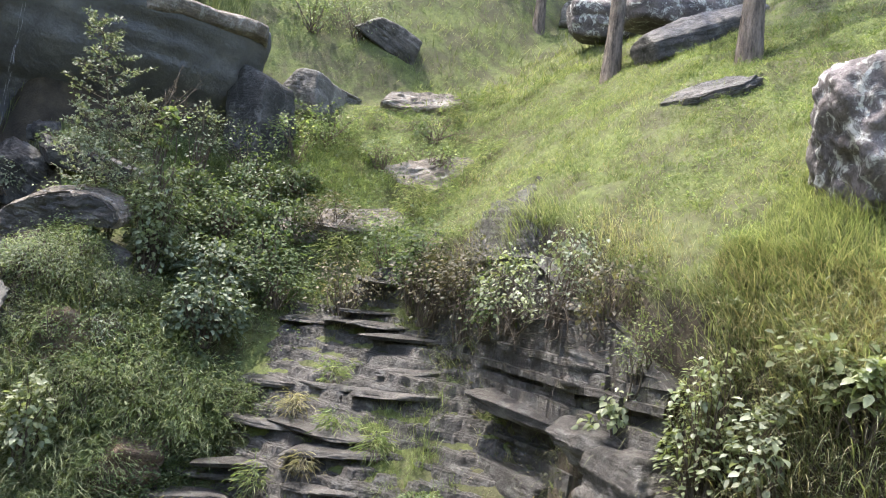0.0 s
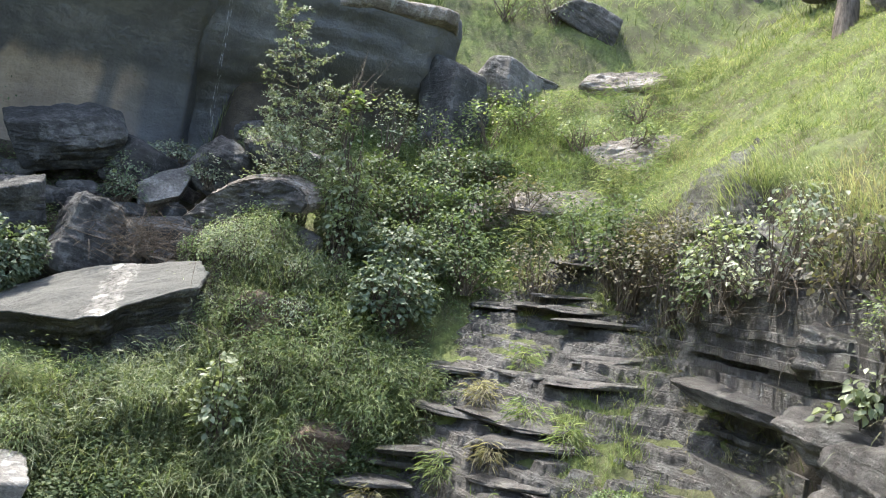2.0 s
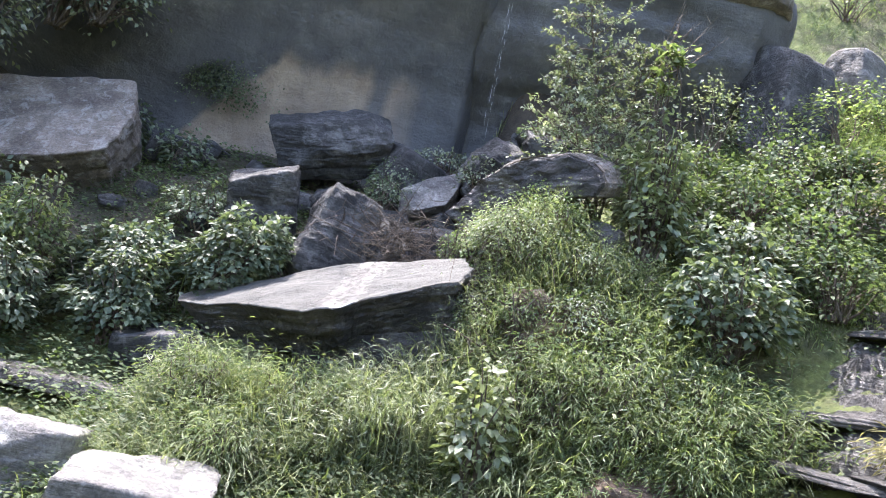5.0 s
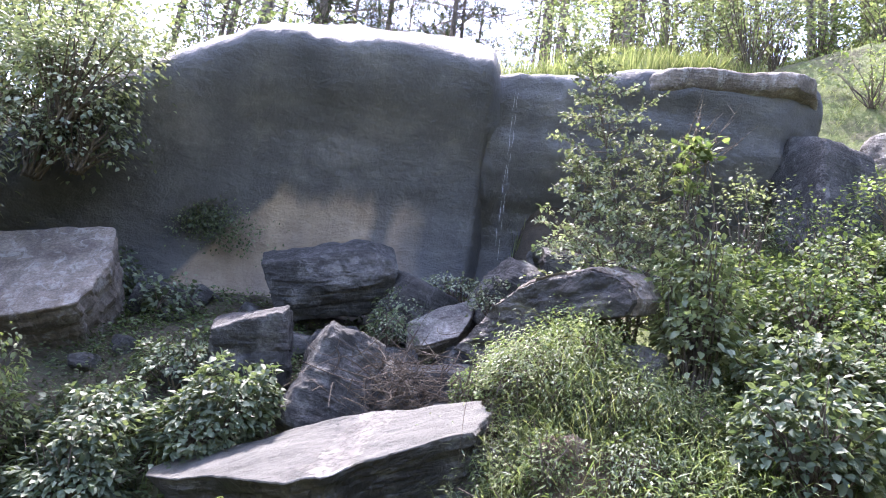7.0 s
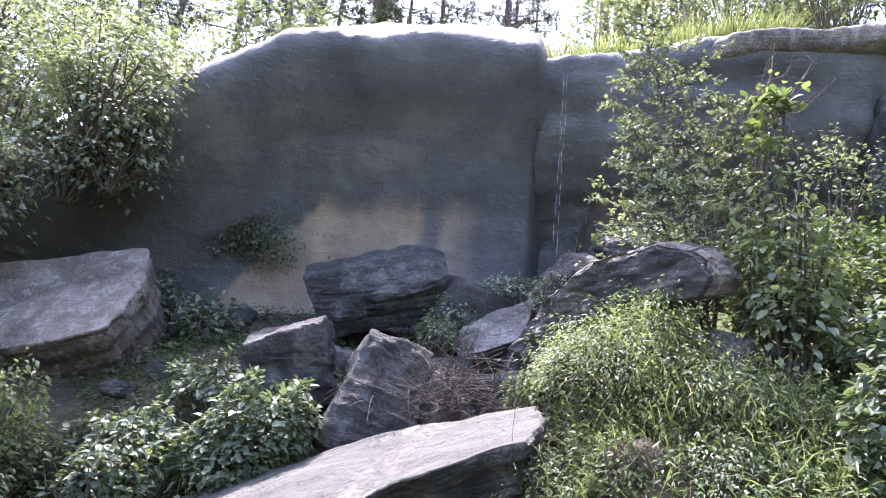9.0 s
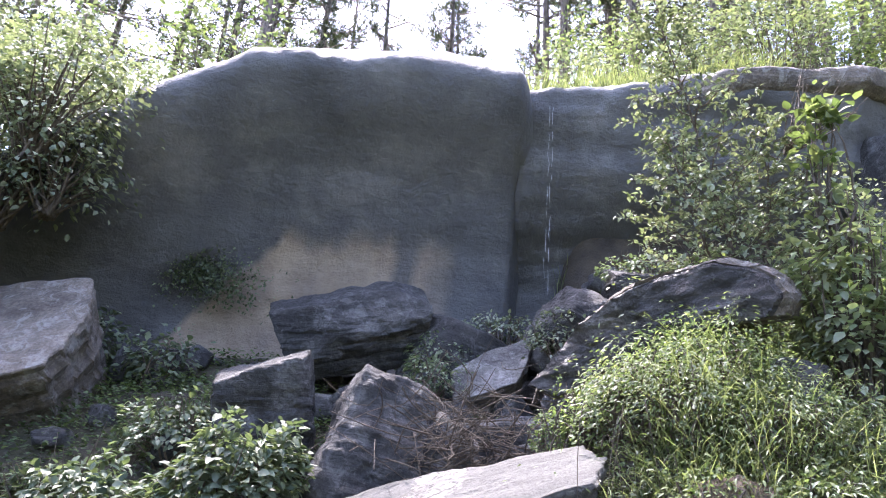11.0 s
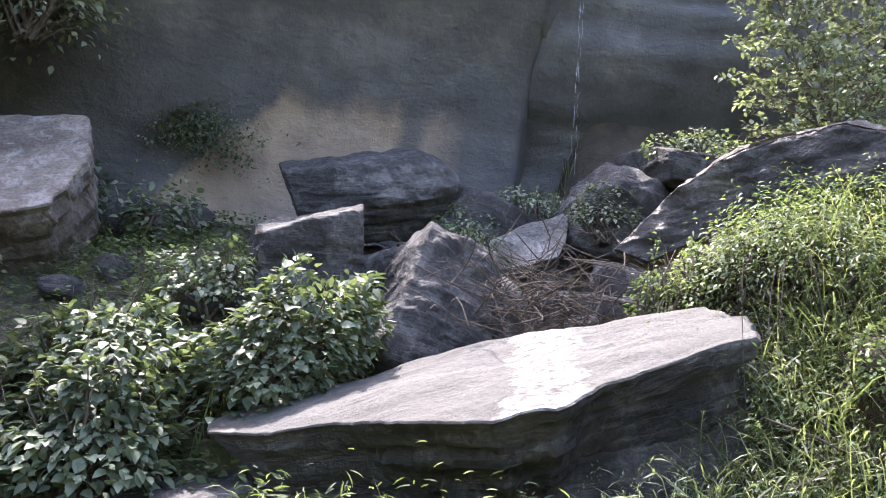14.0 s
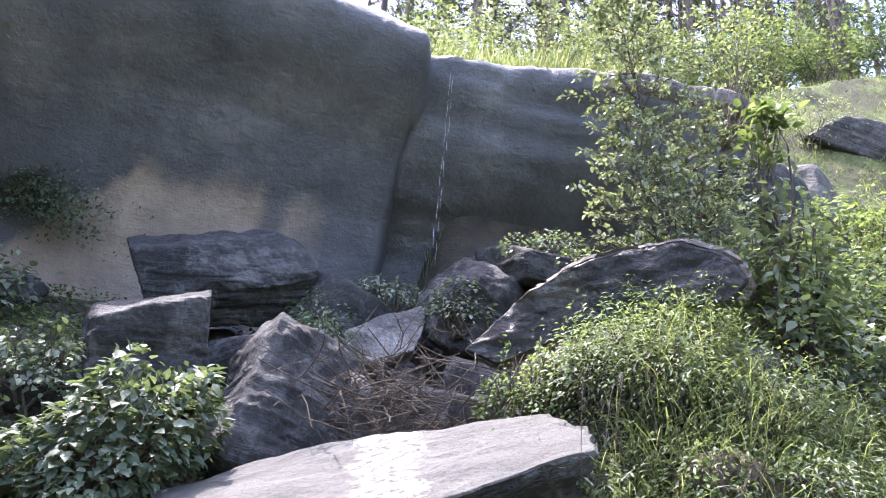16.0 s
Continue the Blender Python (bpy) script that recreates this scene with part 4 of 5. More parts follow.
shrub("bank_shrub", "sparse broad-leaved shrub hanging over stream rocks", (4.5, -0.95, 1.5), (0.22, 0.3, 0.75), 260, 0.075, LEAF_P, 422, 0.9)
for k, (x, y, w, h) in enumerate([(1.65, 3.55, 0.38, 0.65), (2.05, 3.4, 0.4, 0.6), (2.6, 3.35, 0.4, 0.6), (3.05, 3.35, 0.35, 0.55), (0.35, 3.8, 0.4, 0.5), (-0.3, 3.9, 0.45, 0.5), (-1.0, 3.9, 0.4, 0.5), (1.75, 3.1, 0.35, 0.45), (-0.65, 3.5, 0.4, 0.4), (1.4, 3.65, 0.4, 0.7), (2.3, 3.5, 0.42, 0.75), (1.85, 3.62, 0.42, 0.8), (2.7, 3.5, 0.4, 0.7), (2.45, 3.25, 0.35, 0.5)]):
    shrub("reed_clump", "bright green clump of narrow-leaved reed grass", (x, y, G(x, y)), (w, w * 0.8, h), 1900, 0.06, LEAF_Y if k % 3 or k > 8 else LUSH, 500 + k, 0.45, 50, 0.24, width=0.26, category="reed", group="reed clumps on the lower bank")
for k, (x, y, w, h) in enumerate([(3.05, 2.35, 0.16, 0.3), (3.35, 2.0, 0.14, 0.24), (3.75, 2.1, 0.15, 0.26), (2.75, 2.15, 0.14, 0.26), (3.55, 2.75, 0.14, 0.24), (4.0, 2.75, 0.16, 0.28), (3.2, 1.45, 0.13, 0.22), (2.45, 2.6, 0.15, 0.26), (3.9, 1.6, 0.14, 0.24)]):
    shrub("ledge_tuft", "small tuft of yellowing grass rooted in a stream ledge", (x, y, G(x, y) + 0.06), (w, w, h), 260, 0.11, DRY if k % 3 == 1 else LEAF_Y, 720 + k, 0.5, 14, 0.3, width=0.14, category="grass tuft", group="tufts on the stream ledges", stem=0.003)
for k, (x, y) in enumerate([(6.35, 5.2), (6.8, 5.0), (7.3, 4.95), (7.8, 5.1), (4.9, 4.6), (5.5, 4.5), (6.0, 4.6), (7.6, 7.2), (8.3, 7.1), (8.9, 7.4), (9.3, 7.0), (6.9, 7.4)]):
    shrub("gully_tuft", "tuft of bright grass at the foot of a slab", (x, y, G(x, y) - 0.03), (0.28, 0.25, 0.4), 420, 0.11, LEAF_Y if k % 2 else GRASS, 740 + k, 0.4, 20, 0.3, width=0.14, category="grass tuft", group="tufts in the gully", stem=0.003)
shrub("brown_shrub", "grey-green shrub with pale leaves over the stream bank", (4.8, 0.85, 2.5), (0.35, 0.42, 0.85), 850, 0.055, LEAF_P, 423, 0.7)
shrub("brown_shrub", "grey-green small-leaved shrub hanging from the bank", (4.8, 0.2, 2.65), (0.38, 0.45, 0.95), 950, 0.05, LEAF_S, 424, 0.7)
shrub("brown_shrub", "dry shrub hanging over a rock block", (4.7, -0.55, 2.6), (0.3, 0.35, 0.75), 600, 0.05, LEAF_B, 425, 0.7)
shrub("green_bank_shrub", "bright yellow-green bush on the bank", (4.45, -1.1, 2.2), (0.28, 0.3, 0.65), 900, 0.035, LEAF_Y, 426, 0.3, small=True)
shrub("gully_shrub", "dark mixed shrub at the stream head", (5.0, 2.45, 2.4), (0.4, 0.5, 1.0), 900, 0.055, LEAF_B, 427, 0.3)
shrub("gully_shrub", "green leafy shrub at the stream head", (5.15, 3.2, 2.7), (0.5, 0.4, 0.95), 900, 0.06, HERB, 428, 0.3)
shrub("gully_shrub", "green weedy shrub above the stream", (3.9, 4.3, 2.3), (0.6, 0.4, 0.7), 900, 0.06, HERB, 429, 0.3)
for k, (x, y, w, h, mt, lf) in enumerate([(3.6, 5.6, 0.6, 0.7, HERB, 0.07), (4.4, 5.9, 0.6, 0.7, LEAF_S, 0.05), (4.2, 6.8, 0.6, 0.8, HERB, 0.05), (5.1, 6.9, 0.5, 0.9, LEAF_Y, 0.06), (5.3, 7.7, 0.5, 0.8, HERB, 0.05), (3.4, 6.7, 0.35, 1.3, LEAF_S, 0.05), (5.9, 7.3, 0.5, 0.7, LEAF_Y, 0.06), (2.9, 6.1, 0.5, 0.5, HERB, 0.05), (6.4, 9.8, 0.8, 1.1, LEAF_Y, 0.06), (7.4, 9.6, 0.7, 0.9, LEAF_S, 0.05), (4.9, 5.0, 0.5, 0.6, LEAF_B, 0.05), (7.1, 5.9, 0.6, 0.55, LEAF_Y, 0.05), (7.7, 6.6, 0.6, 0.5, HERB, 0.05), (6.4, 6.2, 0.5, 0.6, LEAF_Y, 0.05)]):
    shrub("slope_shrub", "low mixed green shrub on the slope below the cliff", (x, y, G(x, y)), (w, w * 0.8, h), 620, lf, mt, 440 + k, 0.3, group="slope shrubs")
for k, (x, y, z, w, h) in enumerate([(-0.15, 7.0, 2.75, 0.35, 0.55), (0.95, 6.9, 3.2, 0.35, 0.5), (-0.05, 7.5, 3.1, 0.4, 0.5), (0.5, 7.7, 3.5, 0.5, 0.4), (1.7, 6.85, 3.9, 0.5, 0.4)]):
    shrub("recess_fern", "small shaded plant among wet rubble", (x, y, z), (w, w * 0.7, h), 800, 0.045, LEAF_S if k % 2 else LEAF, 470 + k, 0.5, dome=True, group="plants in the recess")

shrub("bank_cover", "mixed leafy cover on the stream bank", (5.0, 1.75, 2.3), (0.35, 0.4, 1.1), 900, 0.055, LEAF_B, 435, 0.5)
shrub("bank_cover", "green leafy cover on the stream bank", (5.1, 2.9, 2.5), (0.4, 0.4, 1.0), 900, 0.06, HERB, 436, 0.5)
shrub("herb_shrub", "low light green herb beside pale stones", (-1.32, 2.15, G(-1.32, 2.15)), (0.3, 0.25, 0.5), 700, 0.045, LEAF_P, 431, 0.3)
for k, (x, y, w, h) in enumerate([(1.05, 4.72, 0.22, 0.4), (1.15, 4.6, 0.3, 0.42), (1.5, 4.5, 0.3, 0.5), (1.3, 4.45, 0.32, 0.55), (1.7, 4.25, 0.32, 0.55), (1.15, 4.65, 0.3, 0.5), (0.85, 4.6, 0.25, 0.4), (1.05, 4.3, 0.28, 0.4), (1.35, 4.1, 0.3, 0.4), (1.7, 4.0, 0.3, 0.45), (2.1, 3.95, 0.32, 0.5), (1.35, 4.42, 0.3, 0.4), (1.75, 4.3, 0.32, 0.45), (2.15, 4.3, 0.3, 0.5), (1.55, 3.8, 0.3, 0.4), (2.3, 3.7, 0.3, 0.45), (1.05, 4.05, 0.22, 0.35)]):
    shrub("mound_shrub", "small-leaved yellow-green herb covering the mound" if k % 3 else "grey-green leafy herb covering the mound", (x, y, G(x, y) - 0.05), (w, w * 0.8, h * (0.82 if y > 4.25 else 0.9)), 1700, 0.036, LEAF_Y if k % 3 else LEAF_S, 560 + k, 0.5, 34, 0.34, width=0.5, group="herbs on the mound")
for k, (x, y, w) in enumerate([(0.7, 5.2, 0.18), (0.86, 5.02, 0.2), (1.0, 4.9, 0.22)]):
    shrub("mound_shrub", "low green herb under an arched boulder", (x, y, min(G(x, y), 2.3)), (w, w, 2.68 - min(G(x, y), 2.3)), 1500, 0.028, LEAF_Y if k % 2 else HERB, 680 + k, 0.4, group="herbs on the mound", dome=True)
for k, (x, y, z, w, h) in enumerate([(1.25, 3.98, 1.62, 0.22, 0.4), (1.7, 3.95, 1.68, 0.26, 0.42), (1.48, 3.9, 1.25, 0.2, 0.28), (1.9, 3.85, 1.45, 0.22, 0.4)]):
    shrub("mound_shrub", "trailing yellow-green herb hanging over bare earth", (x, y, z), (w, w * 0.6, h), 1000, 0.03, LEAF_Y, 690 + k, 0.8, group="herbs on the mound", dome=True)
for k, (x, y, z, w, h) in enumerate([(4.55, 3.65, 2.3, 0.4, 0.8), (5.15, 3.75, 2.9, 0.4, 0.7), (5.2, 2.3, 2.6, 0.35, 0.9), (4.95, 1.35, 2.4, 0.3, 0.9)]):
    shrub("bank_cover", "mixed leafy cover at the stream head", (x, y, z), (w, w, h), 900, 0.05, HERB if k % 2 else LEAF_B, 580 + k, 0.5)

for k, (x, y, w, h, n) in enumerate([(-4.0, 5.6, 0.6, 1.0, 900), (-4.9, 5.4, 0.7, 1.3, 1000), (-3.7, 7.9, 0.5, 0.8, 700), (-5.6, 6.2, 0.8, 1.5, 1200), (-4.4, 4.4, 0.7, 1.2, 1000), (-2.7, 7.4, 0.4, 0.5, 500), (-5.2, 3.2, 0.9, 1.3, 1000)]):
    shrub("shade_shrub", "dark leafy shrub in the shade of the cliff", (x, y, G(x, y)), (w, w * 0.8, h), n, 0.08, LEAF, 590 + k, 0.4, group="shrubs beside the block", dome=k % 2 == 0)
for k, (x, y, w, h) in enumerate([(3.9, 4.95, 0.6, 0.7), (4.4, 5.4, 0.55, 0.7), (3.5, 5.5, 0.6, 0.8), (2.8, 5.4, 0.5, 0.8), (4.2, 6.3, 0.6, 0.8), (3.2, 6.2, 0.5, 0.7), (4.9, 6.2, 0.5, 0.6)]):
    shrub("terrace_shrub", "dark leafy shrub on the slope below the cliff", (x, y, G(x, y) - 0.05), (w, w * 0.8, h), 1300, 0.065, HERB, 640 + k, 0.3, group="terrace shrubs", dome=True)
for k, (x, y, z, w, h, lf, mt) in enumerate([(3.8, 0.6, 0.75, 0.3, 0.22, 0.03, HERB), (3.4, 0.2, 0.4, 0.3, 0.2, 0.03, HERB), (4.0, -2.5, 1.8, 0.25, 0.6, 0.07, LEAF_S), (4.05, -3.0, 2.3, 0.2, 0.5, 0.085, LEAF_P), (4.3, -2.7, 2.4, 0.3, 0.5, 0.07, LEAF_P)]):
    shrub("bank_herb", "leafy green herb at the foot of the bank", (x, y, z), (w, w * 0.9, h), 900 if lf < 0.06 else 420, lf, mt, 660 + k, 0.4, group="herbs along the bank", dome=lf < 0.06)
# slender tree on the mound
def spray_tree(name, label, stems, limbs, reach, leaf, mat, seed):
    """A small tree: stems as paths of (x, y, z, radius), short limbs round them, forked twigs and leaves set along the twigs."""
    rng = np.random.default_rng(seed)
    ob = thing(name, label, "tree")
    ob.matrix_basis = pose(*stems[0][0][:3])
    wood, P, W = [], [], []
    for st, count, far in zip(stems, limbs, reach):
        st = np.array(st, float)
        part("trunk", mesh_np("trunk", *tubes([st], 7)), TWIG, ob)
        u = np.linspace(0, 1, len(st))
        for k in range(count):
            s = 0.1 + 0.9 * (k + rng.uniform(0, 1)) / count
            o = np.array([np.interp(s, u, st[:, j]) for j in range(3)])
            a = 2.4 * k + rng.uniform(-0.5, 0.5)
            ln = (far * (1 - s) ** 0.7 + 0.12) * rng.uniform(0.6, 1.25)
            d = np.array([math.cos(a), math.sin(a), rng.uniform(-0.05, 0.5)])
            q = np.linspace(0, 1, 5)
            limb = o + d * ln * q[:, None] + np.array([0, 0, 0.25 * ln]) * (q * q)[:, None] + rng.normal(0, 0.015, (5, 3))
            wood.append(np.c_[limb, 0.006 * (1 - 0.85 * q)])
            twigs = [(limb[1] + (limb[-1] - limb[1]) * v, v) for v in np.linspace(0, 1, 6)]
            for n, (t0, v) in enumerate(twigs):
                side = np.cross(d, [0, 0, 1.0]) * (1 if n % 2 else -1)
                e = d * 0.75 + side * (0.8 if n < 5 else 0.0) + rng.normal(0, 0.25, 3)
                e /= np.linalg.norm(e)
                tl = (0.35 * ln + 0.07) * rng.uniform(0.6, 1.2) * (1 - 0.4 * v)
                wood.append([(*t0, 0.0025), (*(t0 + e * tl * 0.6), 0.0016), (*(t0 + e * tl), 0.0007)])
                for r in np.linspace(0.1, 1, 11):
                    P.append(t0 + e * tl * r + rng.normal(0, 0.006, 3))
                    W.append(e * 0.6 + rng.normal(0, 0.6, 3))
    P, W = np.array(P), np.array(W)
    part("branchwork", mesh_np("branchwork", *tubes(wood, 4)), TWIG, ob, "thin brown twigs")
    part("foliage", mesh_np("foliage", *leaves(P, W, leaf * rng.uniform(0.6, 1.3, len(P)), rng)), mat, ob, "small pale green leaves")
    return ob


spray_tree("mound_tree", "slender small-leaved tree on a grassy mound",
           [[(1.95, 5.15, 2.75, 0.02), (1.85, 5.15, 3.4, 0.016), (1.72, 5.17, 4.1, 0.012), (1.55, 5.16, 4.8, 0.008), (1.38, 5.15, 5.45, 0.003)],
            [(1.97, 5.2, 2.8, 0.016), (2.05, 5.2, 3.4, 0.012), (2.1, 5.2, 4.0, 0.008), (2.16, 5.2, 4.6, 0.003)],
            [(1.9, 5.1, 2.8, 0.013), (1.7, 5.05, 3.3, 0.01), (1.5, 5.0, 3.8, 0.007), (1.38, 5.0, 4.3, 0.003)]],
           (60, 38, 36), (0.62, 0.45, 0.42), 0.041, LEAF_S, 480)
shrub("mound_tree", "low leafy branches spreading at the mound tree's foot", (1.75, 5.3, 2.8), (0.6, 0.3, 0.75), 1500, 0.036, LEAF_Y, 481, 0.2, 40, 0.16, category="tree", low=0.2)
for k, (x, y, z, w, h, n) in enumerate([(-4.4, 7.1, 4.2, 0.8, 1.7, 2400), (-3.6, 7.6, 5.3, 0.6, 0.9, 1300), (-5.3, 7.0, 4.0, 0.9, 2.2, 2400), (-4.9, 6.3, 3.3, 0.7, 1.4, 1500), (-4.6, 8.2, 5.6, 0.9, 1.2, 1500), (-3.9, 7.0, 4.3, 0.5, 0.9, 900), (-5.8, 8.5, 6.0, 1.2, 1.6, 2200), (-4.6, 9.6, 6.3, 1.1, 1.3, 1800), (-7.2, 8.5, 6.5, 1.4, 2.0, 2200), (-4.0, 6.7, 4.7, 0.8, 1.6, 2200), (-6.3, 7.4, 4.6, 1.2, 2.6, 2600)]):
    shrub("hanging_tree", "leafy tree hanging over the cliff's shoulder", (x, y, z), (w, 0.6, h), n, 0.075, LEAF_S, 490 + k, 0.5, 60, 0.15, category="tree", stem=0.02, group="trees on the cliff shoulder")


for k in range(34):
    x, y = (-8.5 + 0.9 * k, 10.4 + 2.0 * ((k * 0.618) % 1)) if k < 7 else (2.0 + 0.52 * (k - 7) + 0.3 * math.sin(7 * k), 11.4 + 3.4 * ((k * 0.618) % 1))
    shrub("hilltop_bush", "light green bush on the wooded hilltop", (x, y, G(x, y) - 0.1), (1.0, 0.8, (3.0 if k < 7 else 1.4) + 1.8 * ((k * 0.37) % 1)), 1000, 0.1, (LEAF_P, LEAF_S, LEAF_Y)[k % 3], 520 + k, 0.2, group="bushes on the hilltop")


# ---- grass ----
def scatter(n, x0, x1, y0, y1, rng, keep):
    x, y = rng.uniform(x0, x1, n), rng.uniform(y0, y1, n)
    # thins out raggedly towards the border of its stretch
    rim = np.minimum(np.minimum(x - x0, x1 - x), np.minimum(y - y0, y1 - y))
    rim = np.clip(rim / (0.16 * min(x1 - x0, y1 - y0)) + 1.5 * fbm(np.stack([x * 1.3, y * 1.3, 0 * x], -1), 3), 0, 1)
    k = rng.uniform(0, 1, n) < keep(x, y) * rim
    return x[k], y[k]


def patchy(x, y, f, lo, hi, seed=0.0):
    return sm(lo, hi, fbm(np.stack([x * f + seed, y * f, 0 * x + seed], -1), 3))


def field(name, label, mat, n, box, keep, length, seed, **kw):
    rng = np.random.default_rng(seed)
    x, y = scatter(n, *box, rng, keep)
    L = rng.uniform(*length, len(x)) * (0.65 + 0.7 * patchy(x, y, 1.5, -0.5, 0.5, seed))
    me = mesh_np(name, *blades(x, y, ground(x, y) - 0.02, L, rng, **kw))
    return thing(name, label, "grass", me, mat, kind="stuff")


field("meadow_grass", "short sunlit yellow-green turf on the hillside", GRASS, 300000, (3.6, 13.5, -4, 11), lambda x, y: sm(0.1, 0.5, x - edge_of(y)) * np.clip(1.45 - 0.1 * np.hypot(x - 4, y), 0.25, 1) * (0.3 + 0.7 * patchy(x, y, 2.4, -0.4, 0.1, 4)), (0.04, 0.11), 601, lean=1.2, width=0.0042, droop=1.0)
field("meadow_tufts", "taller grass tufts scattered over the turf", LUSH, 90000, (4.2, 12, -4, 9), lambda x, y: sm(0.2, 0.6, x - edge_of(y)) * patchy(x, y, 2.6, 0.12, 0.3, 21), (0.08, 0.2), 616, lean=0.9, width=0.0034, droop=1.0)
field("meadow_straw", "dry straw-coloured blades scattered in the turf", DRY, 50000, (4.2, 12, -4, 9), lambda x, y: sm(0.2, 0.6, x - edge_of(y)) * (0.1 + 0.9 * patchy(x, y, 1.9, 0.15, 0.4, 61)), (0.06, 0.18), 623, lean=1.0, width=0.003)
field("meadow_grass_far", "distant meadow grass under the pines", GRASS, 60000, (6, 26, -4, 24), lambda x, y: 1.0 * (x + y > 15), (0.1, 0.25), 602, lean=0.9, width=0.009)
field("bank_grass", "long drooping grass along the stream bank", GRASS, 52000, (2.4, 5.8, -4.5, 3.2), lambda x, y: sm(-0.2, 0.2, x - edge_of(y)) * sm(0.95, 0.5, x - edge_of(y)) * (0.3 + 0.7 * patchy(x, y, 1.2, -0.3, 0.1, 12)), (0.22, 0.5), 603, lean=0.6, pull=(-0.5, -0.15), droop=1.6, width=0.0022)
field("bank_dry_grass", "dry straw-coloured grass on the bank", DRY, 26000, (2.4, 6.2, -5, 1.5), lambda x, y: sm(-0.5, 0.1, x - edge_of(y)) * sm(1.5, 0.6, x - edge_of(y)) * patchy(x, y, 1.3, -0.2, 0.3, 8), (0.12, 0.3), 604, lean=0.7, pull=(-0.4, -0.2), droop=1.3, width=0.0022)
field("bank_face_grass", "long pale grass covering the bank face", GRASS, 100000, (2.4, 5.6, -5.6, -1.1), lambda x, y: sm(-0.7, -0.3, x - edge_of(y)) * sm(0.5, 0.2, x - edge_of(y)), (0.12, 0.34), 617, lean=0.9, pull=(-0.4, -0.1), droop=1.4, width=0.0036)
field("bank_foot_grass", "green grass at the foot of the bank", GRASS, 60000, (2.0, 5.2, -5.2, -1.3), lambda x, y: sm(-1.0, -0.6, x - edge_of(y)) * sm(0.2, -0.1, x - edge_of(y)), (0.14, 0.34), 614, lean=0.8, pull=(-0.2, -0.1), droop=1.2, width=0.004)
field("pale_grass", "pale grey-green arching grass on the lower bank", LEAF_P, 30000, (-1.9, 3.4, 2.9, 4.2), lambda x, y: patchy(x, y, 1.4, -0.1, 0.3, 52), (0.2, 0.45), 622, lean=0.7, pull=(0.0, -0.3), droop=1.5, width=0.0035)
field("near_bank_grass", "sunlit rough grass on the near bank", GRASS, 36000, (3.0, 5.3, -4.4, -1.2), lambda x, y: 0.9 + 0 * x, (0.1, 0.26), 624, lean=1.0, pull=(-0.3, -0.1), droop=1.2, width=0.0042)
field("near_bank_straw", "pale straw and dry stalks on the near bank", DRY, 60000, (2.8, 5.3, -5.0, -1.2), lambda x, y: 0.5 + 0.5 * patchy(x, y, 1.4, -0.2, 0.3, 71), (0.12, 0.34), 626, lean=0.9, pull=(-0.4, -0.1), droop=1.3, width=0.0024)
field("boulder_grass", "long pale grass round a lichen-blotched boulder", GRASS, 22000, (4.8, 6.3, -3.8, -1.3), lambda x, y: 0.9 + 0 * x, (0.12, 0.3), 625, lean=0.8, pull=(-0.2, -0.1), droop=1.0, width=0.0022)
field("lush_grass", "tall lush green grass below the tilted slab", LUSH, 28000, (-1.9, 3.6, 2.7, 4.5), lambda x, y: sm(2.75, 3.1, y) * sm(4.55, 4.25, y) * (0.25 + 0.75 * patchy(x, y, 1.6, -0.3, 0.2, 2)), (0.18, 0.42), 605, lean=0.7, pull=(0.0, -0.25), droop=1.3, width=0.0042)
field("slab_straw", "pale seeding stalks in front of the tilted slab", GRASS, 9000, (-0.9, 1.7, 3.6, 4.2), lambda x, y: patchy(x, y, 2.0, -0.1, 0.3, 43), (0.35, 0.58), 619, lean=0.5, pull=(0.0, -0.1), droop=1.0, width=0.001)
field("mound_grass", "sunlit green grass covering the mound", GRASS, 16000, (0.4, 2.6, 3.6, 5.0), lambda x, y: np.exp(-((x - 1.4) / 0.75) ** 2 - ((y - 4.15) / 0.4) ** 2) * 1.5 * (y < 4.6), (0.12, 0.34), 607, lean=0.8, pull=(-0.1, -0.3), droop=1.6, width=0.0026)
field("terrace_grass", "mixed green grass on the slope below the cliff", LUSH, 38000, (2.4, 6.6, 4.0, 8.6), lambda x, y: 0.3 + 0.7 * patchy(x, y, 1.0, -0.3, 0.3, 7), (0.1, 0.28), 608, lean=0.7, pull=(-0.15, -0.25), droop=1.0, width=0.0025)
field("streamside_grass", "small grass tufts among the stream rocks", LUSH, 30000, (2.0, 5.0, 0.2, 3.8), lambda x, y: patchy(x, y, 1.7, 0.26, 0.4, 3), (0.14, 0.3), 609, lean=0.7, droop=1.0, width=0.0026)
field("streamside_straw", "straw-coloured tufts among the stream rocks", DRY, 20000, (2.4, 5.2, 0.2, 3.8), lambda x, y: patchy(x, y, 2.3, 0.25, 0.4, 13), (0.14, 0.32), 615, lean=0.7, droop=1.0, width=0.0022)
field("hollow_grass", "low grass in the hollow", LUSH, 60000, (-3.2, 3.0, -1.5, 3.3), lambda x, y: 0.25 + 0.75 * patchy(x, y, 0.9, -0.1, 0.4, 6), (0.05, 0.14), 610, lean=0.9, droop=0.9, width=0.0022)
field("rear_grass", "rough grass behind the path", GRASS, 14000, (-5, 4, -9, -1.5), lambda x, y: 0.8 + 0 * x, (0.06, 0.16), 611, lean=0.8, width=0.003)
field("recess_grass", "thin pale grass in the shaded hollow", LUSH, 5000, (-2.8, -0.9, 5.2, 7), lambda x, y: patchy(x, y, 1.2, -0.1, 0.3, 9), (0.3, 0.6), 613, lean=0.5, droop=1.2, width=0.003)


